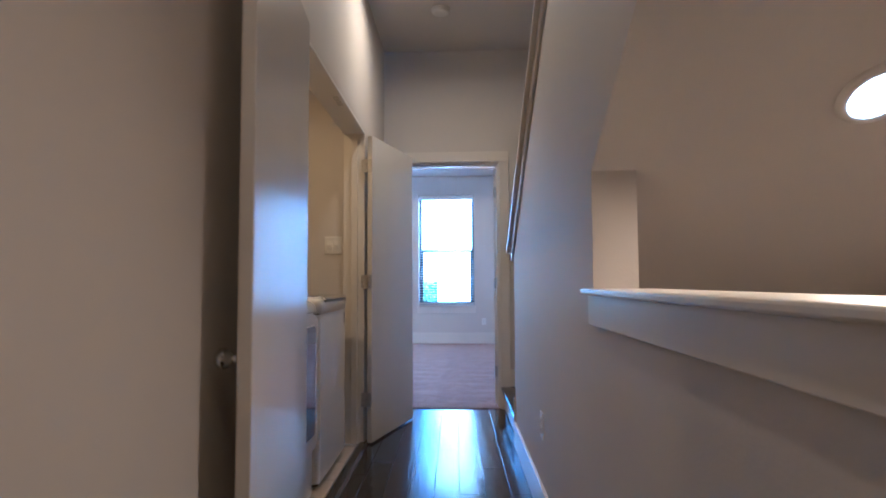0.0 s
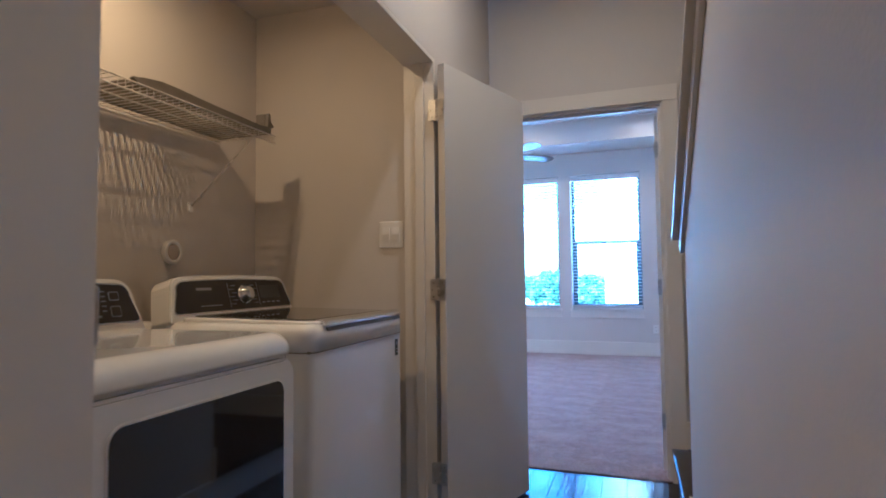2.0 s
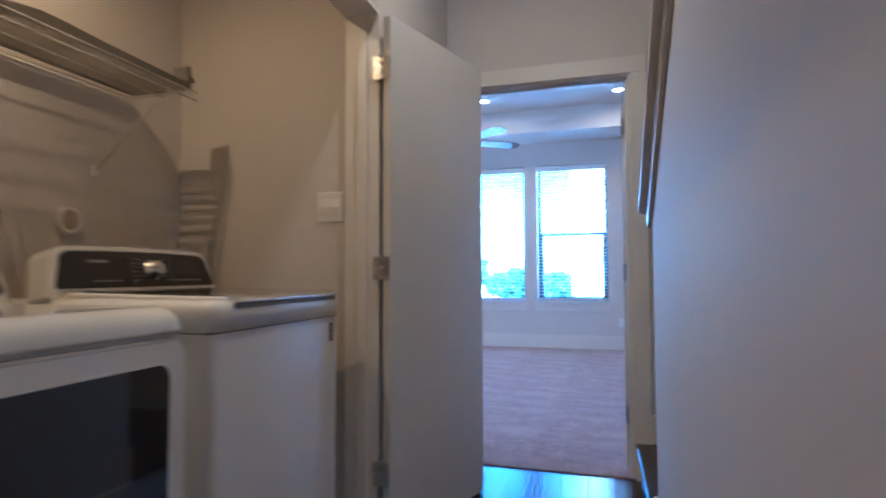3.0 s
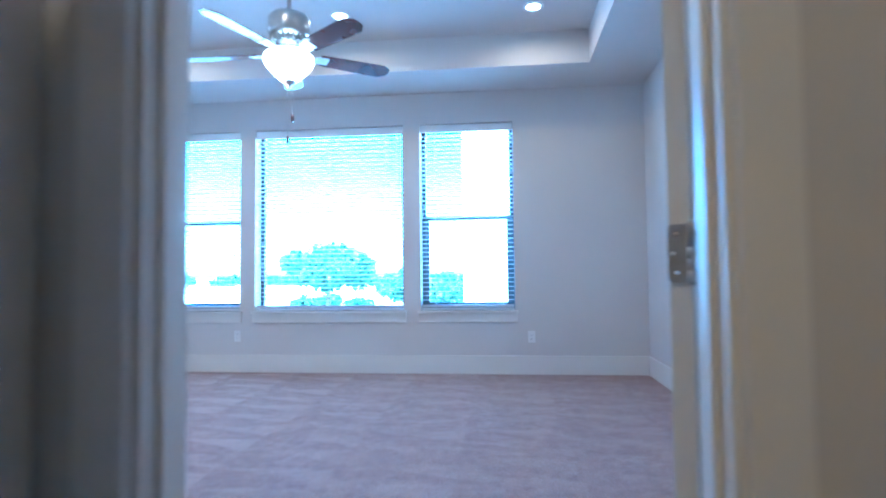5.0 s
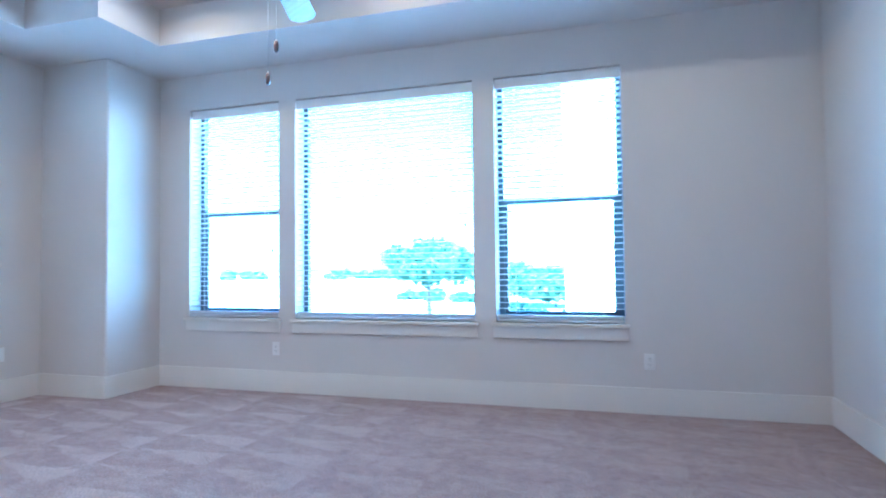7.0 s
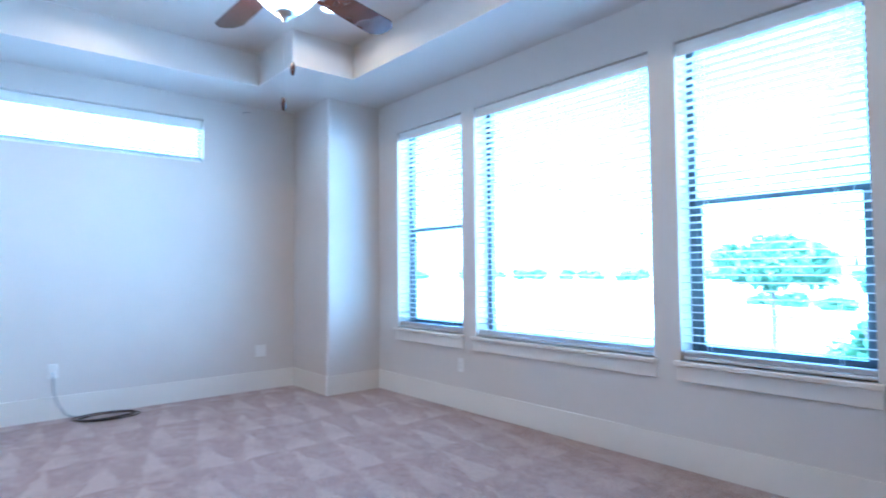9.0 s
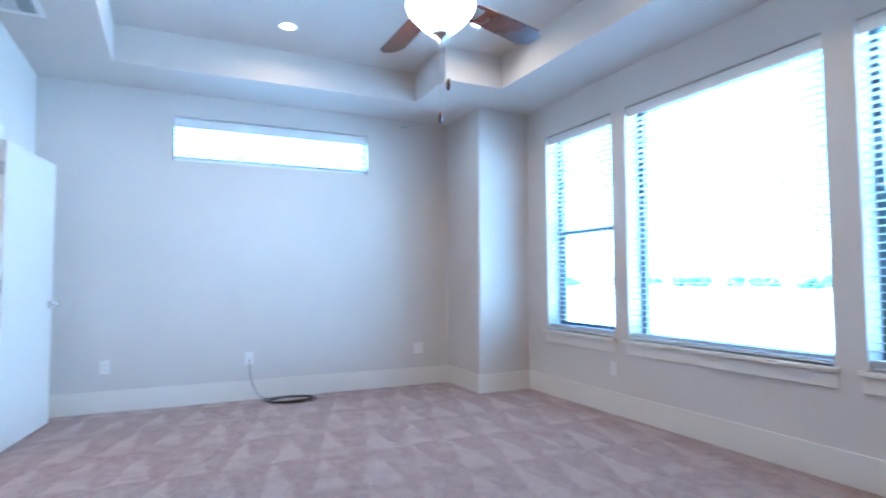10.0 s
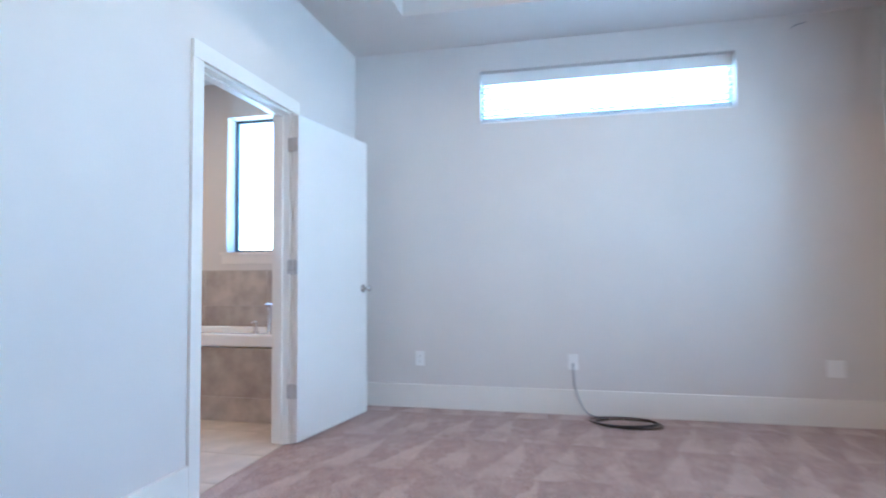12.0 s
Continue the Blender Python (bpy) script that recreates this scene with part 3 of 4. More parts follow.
cap = thing("trim_stair_cap", (HALL_R, 4.44, 1.306), "white sloped cap board along the stair wall", "trim", kind="structure")
CS = 0.68
part("cap_board", prism([(0.107, -0.107 * CS), (-2.48, 2.48 * CS), (-2.48, 2.48 * CS + 0.03), (0.107, -0.107 * CS + 0.03)], "x", -0.038, 0.163, bevel=0.003), TRIM, cap)
part("apron", prism([(0.085, -0.002 - 0.085 * CS), (0.061, -0.125), (-2.48, 2.48 * CS - 0.084), (-2.48, 2.48 * CS - 0.002)], "x", -0.014, 0, bevel=0.002), TRIM, cap)
part("end_board", boxes((-0.0, 0.125, 0.0, 0.012, -1.1, -0.03), bevel=0.002), WALL, cap)

stair = thing("stair", (0.496, 4.48, 0), "first stair step with a dark wood tread and white riser", "stair", kind="structure")
part("riser", boxes((0.03, 0.05, -0.02, 1.0, 0, 0.152), bevel=0.001), TRIM, stair, "white painted riser")
part("tread", boxes((0, 1.34, -0.03, 1.005, 0.152, 0.182), bevel=0.006), WOOD, stair, "dark espresso wood tread")
part("shoe_moulding", boxes((0.14, 1.34, 0.985, 1.005, 0.182, 0.206), bevel=0.004), WOOD, stair, "dark wood shoe moulding")
part("skirt", boxes((-0.0, 0.012, -0.04, -0.021, 0.0, 0.3), bevel=0.002), TRIM, stair, "white skirt board end")

frame_l = thing("door_frame_3", (HALL_L, (LDY0 + LDY1) / 2, 0), "white painted jamb lining the laundry opening", "door frame", kind="structure")
hy = (LDY1 - LDY0) / 2
for sgn in (-1, 1):
    part("jamb", boxes((-0.14, 0.0, sgn * hy - (0.018 if sgn > 0 else 0), sgn * hy + (0.018 if sgn < 0 else 0), 0, LDTOP - 0.018), bevel=0.001), TRIM, frame_l)
    a = sgn * (hy - 0.03)
    part("door_stop", boxes((-0.085, -0.045, min(a, a + sgn * 0.012), max(a, a + sgn * 0.012), 0, LDTOP - 0.018), bevel=0.002), TRIM, frame_l)
part("head_jamb", boxes((-0.14, 0.0, -hy, hy, LDTOP - 0.018, LDTOP), bevel=0.001), TRIM, frame_l)
for yy in (0.09, 0.17):
    part("ball_catch", boxes((-0.048, -0.018, yy - 0.028, yy + 0.028, LDTOP - 0.024, LDTOP - 0.017), bevel=0.002), NICKEL, frame_l, "small metal ball catch")
solid("threshold", prism([(-0.51, 0.0), (-0.51, 0.006), (-0.495, 0.014), (-0.46, 0.014), (-0.445, 0.004), (-0.445, 0.0)], "y", LDY0 + 0.018, LDY1 - 0.018), WOOD, "dark wood reducer strip at the laundry opening", "threshold")

# ---- laundry shell ----
LB, LS, LN, LT = -1.4, 2.6, 4.49, 2.38
wall("wall_laundry_back", "y", LB - 0.1, LB, LS, LN, 0, LT, label="beige painted laundry closet wall")
wall("wall_laundry_north", "x", LN, LN + 0.1, LB - 0.1, HALL_L - 0.12, 0, LT, label="beige painted laundry closet wall")
wall("wall_laundry_south", "x", LS - 0.1, LS, LB - 0.1, HALL_L - 0.12, 0, LT, label="beige painted laundry closet wall")
solid("laundry_ceiling", boxes((LB - 0.1, HALL_L - 0.12, LS - 0.1, LN + 0.1, LT, LT + 0.1)), CEIL, "painted laundry closet ceiling", "ceiling")
solid("laundry_base", boxes((LB, HALL_L - 0.035, LS, LN, -0.16, -0.006)), GROUT, "grout bed of the laundry floor", "floor")

# ---- lamps, seen and added unseen ----
lamp("laundry_light", (-1.0, 3.5, LT - 0.05), 0.47, 0.016, (1.0, 0.42, 0.085))


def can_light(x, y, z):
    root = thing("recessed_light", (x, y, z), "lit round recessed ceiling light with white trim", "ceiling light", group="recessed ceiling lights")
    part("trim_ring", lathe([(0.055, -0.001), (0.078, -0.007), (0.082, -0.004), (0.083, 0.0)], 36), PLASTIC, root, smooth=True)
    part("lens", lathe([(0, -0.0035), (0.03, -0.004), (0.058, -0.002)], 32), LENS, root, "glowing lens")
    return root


# Hall cans are unseen and added; the rear one fills the near end.
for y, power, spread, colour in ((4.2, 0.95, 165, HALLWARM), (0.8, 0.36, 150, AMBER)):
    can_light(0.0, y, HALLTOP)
    lamp("unseen_hall_lamp", (0.0, y, HALLTOP - 0.012), power, 0.05, colour, spread=spread)
SKEW[0] = LEVEL
for x, y in ((-3.42, 7.92), (-2.74, 9.3), (-1.13, 9.28), (0.47, 9.32), (-2.74, 7.05), (-1.13, 7.05), (0.47, 7.05)):
    can_light(x, y, HIGH)
    lamp("can_lamp", (x, y, HIGH - 0.012), 0.47, 0.04, spread=165)

SKEW[0] = pose(0, 5.5, 0, 0, 0, 1.6) @ pose(0, -5.5, 0)
disc = thing("soffit_light", (1.25, 2.13, sof(2.13)), "lit round flush light on the sloped soffit", "ceiling light")
disc.matrix_basis = SKEW[0] @ pose(1.145, 2.1, sof(2.1), -math.degrees(math.atan(slope)))
part("trim_ring", lathe([(0.066, -0.012), (0.082, -0.016), (0.089, -0.008), (0.09, 0.0)], 40), PLASTIC, disc, smooth=True)
part("lens", lathe([(0, -0.022), (0.03, -0.021), (0.056, -0.016), (0.069, -0.01)], 36), LENS, disc, "glowing frosted lens")
sl = lamp("soffit_lamp", (0, 0, 0), 1.15, 0.07, (1.0, 0.465, 0.15))
sl.matrix_basis = disc.matrix_basis @ pose(0, 0, -0.03)

smoke = thing("smoke_detector", (0.03, 4.74, HALLTOP), "round white smoke detector on the hall ceiling", "smoke detector")
part("base", lathe([(0.068, 0), (0.07, -0.008), (0.066, -0.012)], 36), PLASTIC, smoke, smooth=True)
part("cover", lathe([(0.062, -0.012), (0.06, -0.03), (0.05, -0.036), (0.02, -0.038), (0, -0.038)], 36), PLASTIC, smoke, smooth=True)


SKEW[0] = LEVEL

# ---- ceiling fan ----
fan = thing("ceiling_fan", (-1.16, 8.218, HIGH - 0.015), "five-blade ceiling fan with lit bowl and dark cherry blades", "ceiling fan")
part("canopy", lathe([(0.075, 0.015), (0.075, 0.0), (0.06, -0.02), (0.022, -0.07), (0.02, -0.075)], 32), NICKEL, fan, smooth=True)
part("downrod", lathe([(0.013, -0.06), (0.013, -0.5)], 16), NICKEL, fan)
part("motor", lathe([(0.02, -0.44), (0.05, -0.46), (0.12, -0.475), (0.135, -0.5), (0.135, -0.58), (0.125, -0.6), (0.09, -0.62)], 40), NICKEL, fan, "brushed nickel motor housing", smooth=True)
for k in range(20):
    part("vent_fin", turn(boxes((0.085, 0.12, -0.004, 0.004, -0.655, -0.61), bevel=0.001), pose(0, 0, 0, 0, 0, 18 * k)), NICKEL, fan)
part("light_fitter", lathe([(0.09, -0.62), (0.082, -0.655), (0.062, -0.67), (0.058, -0.69), (0.075, -0.7), (0.1, -0.712)], 36), NICKEL, fan, smooth=True)
part("globe", lathe([(0.09, -0.71), (0.135, -0.718), (0.156, -0.738), (0.161, -0.768), (0.148, -0.8), (0.115, -0.84), (0.075, -0.878), (0.045, -0.9), (0.02, -0.905)], 40), GLOBE, fan, "glowing frosted glass bowl", smooth=True)
part("finial", lathe([(0.045, -0.897), (0.048, -0.905), (0.03, -0.915), (0.012, -0.925), (0.012, -0.935), (0, -0.942)], 24), NICKEL, fan, smooth=True)
for dx, dy, zl in ((-0.008, 0.0, -1.255), (0.012, 0.031, -1.105)):
    pc = part("pull_chain", tube([(dx, dy, -0.9), (dx, dy, zl)], 0.0009, 6), NICKEL, fan)
    part("pull_knob", lathe([(0, zl + 0.003), (0.006, zl), (0.011, zl - 0.02), (0.01, zl - 0.045), (0.004, zl - 0.055), (0, zl - 0.056)], 14, centre=(dx, dy)), BLADE, pc, "dark wooden pull")
for k in range(5):
    ang = 36 + 72 * k
    outline = [(0.2, -0.052), (0.24, -0.062), (0.6, -0.072), (0.645, -0.073), (0.695, -0.036), (0.694, -0.024), (0.7, 0.0), (0.694, 0.024), (0.695, 0.036), (0.645, 0.073), (0.6, 0.072), (0.24, 0.062), (0.2, 0.052)]
    bl = prism(outline, "z", -0.003, 0.003)
    turn(bl, pose(0, 0, -0.725, 0, 0, ang) @ pose(0, 0, 0, -12))
    blade = part("blade", bl, BLADE, fan, "dark cherry wood blade")
    iron = boxes((0.09, 0.2, -0.012, 0.012, -0.006, 0.002), (0.17, 0.26, -0.04, 0.04, -0.009, -0.0035), bevel=0.003)
    turn(iron, pose(0, 0, -0.721, 0, 0, ang) @ pose(0, 0, 0, -12))
    part("blade_iron", iron, NICKEL, blade, "nickel blade bracket")
lamp("bath_light", (-3.0, 4.4, 2.68), 2.1, 0.1)
lamp("fan_lamp", (-1.3, 8.16, HIGH - 1.0), 0.5, 0.05, down=False)

# ---- ceiling register ----
vent = thing("ceiling_vent", (-3.1, 6.2, LOW), "white stamped ceiling air register with dark slots", "vent")
part("frame", boxes((-0.17, 0.17, -0.14, -0.1, -0.008, 0), (-0.17, 0.17, 0.1, 0.14, -0.008, 0), (-0.17, -0.13, -0.1, 0.1, -0.008, 0), (0.13, 0.17, -0.1, 0.1, -0.008, 0), bevel=0.002), PLASTIC, vent)
# Thin black sheet paints the darkness of the duct.
part("backing", boxes((-0.13, 0.13, -0.1, 0.1, -0.0015, -0.0005)), BLACK, vent, "black sheet for the unlit duct behind the slots")
for k in range(9):
    part("louvre", turn(boxes((-0.13, 0.13, -0.0065, 0.0065, -0.001, 0.001)), pose(0, -0.088 + k * 0.022, -0.007, 40 if k < 5 else -40)), PLASTIC, vent)


# ---- wall plates ----
def plate(name, place, rz, label, kind_of):
    """Wall plate facing local -y."""
    w = {"switch": 0.058, "wide": 0.056}.get(kind_of, 0.036)
    root = thing(name, place, label, "light switch" if kind_of == "switch" else "outlet", rz=rz, group="wall plates")
    part("plate", boxes((-w, w, -0.006, 0, -0.058, 0.058), bevel=0.003), PLASTIC, root)
    if kind_of == "switch":
        for dx in (-0.023, 0.023):
            part("rocker", prism([(-0.006, -0.033), (-0.0085, -0.033), (-0.0115, 0.0), (-0.0075, 0.033), (-0.006, 0.033)], "x", dx - 0.0165, dx + 0.0165, bevel=0.0008), PLASTIC, root)
            for dz in (-0.047, 0.047):
                part("screw", boxes((dx - 0.003, dx + 0.003, -0.0068, -0.0058, dz - 0.003, dz + 0.003), bevel=0.0004), PLASTIC, root)
    elif kind_of == "wide":
        for dx in (-0.023, 0.023):
            part("insert", boxes((dx - 0.0165, dx + 0.0165, -0.0085, -0.0055, -0.033, 0.033), bevel=0.001), PLASTIC, root)
    elif kind_of == "outlet":
        for dz in (-0.02, 0.02):
            r = part("receptacle", boxes((-0.0165, 0.0165, -0.0085, -0.0055, dz - 0.0155, dz + 0.0155), bevel=0.004), PLASTIC, root)
            part("slot", boxes((-0.0075, -0.0055, -0.009, -0.0083, dz - 0.004, dz + 0.006), (0.0055, 0.0075, -0.009, -0.0083, dz - 0.003, dz + 0.005), (-0.0025, 0.0025, -0.009, -0.0083, dz - 0.011, dz - 0.007)), BLACK, r)
        part("screw", boxes((-0.003, 0.003, -0.0068, -0.0058, -0.003, 0.003), bevel=0.0004), PLASTIC, root)
    elif kind_of == "coax":
        part("cable_jack", turn(lathe([(0.008, 0), (0.008, 0.006), (0.005, 0.008), (0.005, 0.016), (0, 0.016)], 14), pose(0, -0.006, -0.012, 90)), NICKEL, root)
        part("phone_jack", boxes((-0.01, 0.01, -0.008, -0.005, 0.008, 0.026), bevel=0.001), PLASTIC, root)
    return root


plate("outlet", (0.463, NORTH, 0.372), 0, "white duplex outlet below the window", "outlet")
plate("outlet", (-2.6, NORTH, 0.376), 0, "white duplex outlet below the window", "outlet")
plate("outlet", (WEST, 6.6, 0.388), 90, "white duplex outlet on the greige wall", "outlet")
plate("cable_outlet", (WEST, 7.787, 0.39), 90, "white cable plate with a lead plugged in", "coax")
plate("wall_plate", (WEST, 9.53, 0.39), 90, "white wide double-gang plate on the greige wall", "wide")
plate("outlet", (EAST, 8.97, 0.4), -90, "white duplex outlet on the greige wall", "outlet")
SKEW[0] = pose(0, 5.5, 0, 0, 0, 1.6) @ pose(0, -5.5, 0)
plate("outlet", (HALL_R, 3.3, 0.41), -90, "white duplex outlet on the hall wall", "outlet")
plate("light_switch", (-0.685, LN, 1.293), 0, "white double rocker switch plate in the laundry", "switch")

# ---- laundry machines ----
def machine_body(root, w, d, top, name="body"):
    """Cabinet with rounded vertical front edges; front faces +x, width along y."""
    r = 0.03
    pts = [(-d, 0.004), (-d, w - 0.004)]
    for a in range(0, 91, 15):
        pts.append((-r + r * math.sin(radians(a)), w - 0.004 - r + r * math.cos(radians(a))))
    for a in range(0, 91, 15):
        pts.append((-r + r * math.cos(radians(a)), 0.004 + r - r * math.sin(radians(a))))
    return part(name, prism(pts, "z", 0.035, top), WHITE, root, smooth=False)


def pillow(x0, x1, y0, y1, z0, z1, r, edge, n=7):
    """Slab with rounded plan corners of radius r and a softly rounded upper edge."""
    bm = bmesh.new()
    rings = []
    for k in range(-1, n + 1):
        a = radians(90 * max(k, 0) / n)
        inset = edge * (1 - math.cos(a))
        z = z0 if k < 0 else z1 - edge + edge * math.sin(a)
        rr = max(0.004, r - inset * 0.6)
        rings.append([bm.verts.new((x, y, z)) for x, y in rounded(x0 + inset, x1 - inset, y0 + inset, y1 - inset, rr, 5)])
    m = len(rings[0])
    for p, q in zip(rings, rings[1:]):
        for i in range(m):
            bm.faces.new((p[i], p[(i + 1) % m], q[(i + 1) % m], q[i]))
    bm.faces.new(rings[0][::-1])
    bm.faces.new(rings[-1])
    for f in bm.faces:
        f.smooth = len(f.verts) == 4
    bmesh.ops.recalc_face_normals(bm, faces=bm.faces)
    return bm


def arch(w0, w1, z0, z1, r, bow=0.006):
    """Console outline in (y, z): sides leaning in, rounded corners, slightly bowed top."""
    pts = []
    for cy, cz, a0 in ((w1 - r, z1 - r, 0), (-w1 + r, z1 - r, 90), (-w0 + 0.012, z0 + 0.012, 180), (w0 - 0.012, z0 + 0.012, 270)):
        rad = r if cz > 0 else 0.012
        for k in range(7):
            a = radians(a0 + 15 * k)
            pts.append((cy + rad * math.cos(a), cz + rad * math.sin(a)))
        if a0 == 0:
            for k in range(1, 8):
                u = 1 - k / 4
                pts.append((u * (w1 - r), z1 + bow * (1 - u * u)))
    return pts


def feet(root):
    for yy in (0.06, W - 0.06):
        for xx in (-0.06, -D + 0.06):
            part("foot", lathe([(0.018, 0.0), (0.022, 0.004), (0.02, 0.014), (0.012, 0.016), (0.012, 0.037)], 14, centre=(xx, yy)), BLACK, root)


def console(root, x_face, z, y_mid):
    """Swept-back control console at the rear with a dark panel in a bright rim."""
    place = pose(x_face, y_mid, z, 0, -15)
    con = part("console", turn(prism(arch(0.345, 0.322, -0.09, 0.074, 0.05), "x", -0.09, 0.0, bevel=0.007), place), WHITE, root, "white sloped control console")
    part("panel_rim", turn(prism(arch(0.325, 0.304, -0.06, 0.06, 0.038), "x", -0.002, 0.003, bevel=0.001), place), CHROME, con, "thin bright rim")
    part("control_panel", turn(prism(arch(0.32, 0.299, -0.055, 0.055, 0.034), "x", 0.0, 0.0055, bevel=0.001), place), PANEL, con, "dark glossy control panel")
    return con, place


W, D = 0.695, 0.72
washer = thing("washing_machine", (-0.565, 3.625, 0), "white top-loading washing machine with a glass lid", "washing machine")
washer.scale.z = 0.988
machine_body(washer, W, D, 0.893)
feet(washer)
part("toe_kick", boxes((-0.05, -0.012, 0.02, W - 0.02, 0.02, 0.038)), BLACK, washer)
# Real seam; its shadow line is put in as grey.
part("seam", boxes((-D, -0.006, 0.008, W - 0.008, 0.892, 0.9)), GREY, washer, "grey strip for the shaded seam under the top")
part("top_cover", pillow(-D, 0.006, 0.0, W, 0.897, 0.978, 0.045, 0.034), WHITE, washer, "rounded white top")
tilt = pose(-0.012, 0, 0.985, 0, 1.0) @ pose(0.012, 0, -0.985)
lid = part("lid", turn(pillow(-0.51, -0.012, 0.035, W - 0.028, 0.955, 0.985, 0.04, 0.009), tilt), WHITE, washer, "white lid frame")
part("lid_glass", turn(pillow(-0.495, -0.05, 0.075, W - 0.075, 0.98, 0.9875, 0.03, 0.003), tilt), SMOKED, lid, "smoked glass panel")
# Grey strip paints the shade below the chrome handle.
part("lid_shade_strip", prism(rounded(0.09, W - 0.045, 0.953, 0.966, 0.006), "x", 0.0, 0.0075), GREY, lid, "dark strip for the shade under the handle")
part("lid_handle", prism([(-0.03, 0.9895), (-0.012, 0.988), (0.002, 0.982), (0.01, 0.973), (0.01, 0.968), (0.002, 0.966), (-0.03, 0.98)], "y", 0.08, W - 0.035, bevel=0.0015), CHROME, lid, "chrome bar handle")
con, face = console(washer, -0.525, 1.055, W / 2)
part("dial", turn(lathe([(0, 0.034), (0.022, 0.033), (0.027, 0.028), (0.03, 0.008), (0.036, 0.006), (0.036, 0.0)], 32), face @ pose(0.0055, 0.03, 0.0, 0, 90)), CHROME, con, "chrome cycle dial")
bm = bmesh.new()
for k in range(6):
    for s in (-1, 1):
        box(bm, 0.005, 0.0064, 0.03 + s * (0.055 + 0.012 * (k % 2)) - 0.014, 0.03 + s * (0.055 + 0.012 * (k % 2)) + 0.014, 0.036 - k * 0.014, 0.0375 - k * 0.014)
for k in range(4):
    box(bm, 0.005, 0.0064, 0.13 + k * 0.032, 0.15 + k * 0.032, -0.036, -0.032)
box(bm, 0.005, 0.0064, -0.215, -0.14, 0.022, 0.031)
for k in range(5):
    box(bm, 0.005, 0.0064, -0.205 + k * 0.022, -0.189 + k * 0.022, -0.036, -0.033)
for a in (-0.055, 0.115):
    box(bm, 0.005, 0.0062, a, a + 0.0015, -0.045, 0.046)
turn(bm, face)
tagged(part("marking", bm, SILVERBAR, con, "pale printed markings"), "pale printed markings", kind="stuff")
part("display", turn(boxes((0.004, 0.0065, 0.125, 0.255, -0.015, 0.035), bevel=0.0006), face), SMOKED, con, "dark display window")
st = part("sticker", boxes((-0.002, 0.0012, W - 0.078, W - 0.052, 0.808, 0.872)), BLACK, washer, "small dark energy sticker")
part("sticker_mark", boxes((0.0, 0.0018, W - 0.071, W - 0.059, 0.85, 0.864), (0.0, 0.0018, W - 0.074, W - 0.056, 0.832, 0.836), (0.0, 0.0018, W - 0.074, W - 0.056, 0.82, 0.824)), SILVERBAR, st)

dryer = thing("tumble_dryer", (-0.57, 2.845, 0), "white front-loading tumble dryer with a dark glass door", "tumble dryer")
machine_body(dryer, W, D, 0.9)
feet(dryer)
# Seam filled with grey for the shadow line below the cover.
part("seam", boxes((-D, -0.006, 0.008, W - 0.008, 0.899, 0.906)), GREY, dryer, "grey strip for the shaded seam under the top")
part("top_cover", pillow(-D, 0.02, 0.0, W, 0.903, 0.96, 0.055, 0.05, 9), WHITE, dryer, "rounded white top")
ddoor = part("door", prism(rounded(0.012, W - 0.014, 0.25, 0.893, 0.045), "x", -0.004, 0.02, bevel=0.007), WHITE, dryer, "white dryer door")
part("glass_frame", prism(rounded(0.096, W - 0.062, 0.318, 0.848, 0.04), "x", 0.012, 0.0225, bevel=0.003), PLASTIC, ddoor, "raised white glass surround")
part("door_glass", prism(rounded(0.102, W - 0.068, 0.324, 0.842, 0.034), "x", 0.015, 0.024, bevel=0.002), SMOKED, ddoor, "dark glossy glass window")
part("door_handle", prism(rounded(0.03, 0.056, 0.48, 0.62, 0.012), "x", 0.017, 0.026, bevel=0.003), CHROME, ddoor, "chrome recessed handle")
dcon, dface = console(dryer, -0.525, 1.035, W / 2)
part("display", turn(boxes((0.004, 0.0065, 0.06, 0.19, -0.01, 0.035), bevel=0.0006), dface), SMOKED, dcon, "dark display window")
for a, b in ((0.008, 0.034), (-0.04, -0.008)):
    bt = part("button", turn(prism(rounded(0.226, 0.26, a, b, 0.005), "x", 0.004, 0.0075, bevel=0.0008), dface), SILVERBAR, dcon, "pale framed button")
    part("button_face", turn(prism(rounded(0.2285, 0.2575, a + 0.0025, b - 0.0025, 0.004), "x", 0.006, 0.0082), dface), PANEL, bt, "dark button face")
bm = bmesh.new()
for k in range(6):
    box(bm, 0.005, 0.0064, 0.02 + k * 0.031, 0.04 + k * 0.031, -0.038, -0.034)
for k in range(5):
    box(bm, 0.005, 0.0064, 0.2, 0.215, 0.034 - k * 0.014, 0.0365 - k * 0.014)
turn(bm, dface)
part("marking", bm, SILVERBAR, dcon, "pale printed markings")

# round dryer-vent cover plate on the back wall
rv = thing("wall_vent", (LB, 3.96, 1.212), "round white blank cover plate on the laundry wall", "wall plate", rz=90)
part("ring", turn(lathe([(0.046, 0), (0.047, 0.016), (0.044, 0.02), (0.034, 0.02), (0.032, 0.014)], 36), pose(0, 0, 0, 90)), PLASTIC, rv, smooth=True)
part("cap", turn(lathe([(0.033, 0.012), (0.031, 0.017), (0.02, 0.019), (0.0, 0.019)], 32), pose(0, 0, 0, 90)), TAN, rv, "tan centre disc", smooth=True)

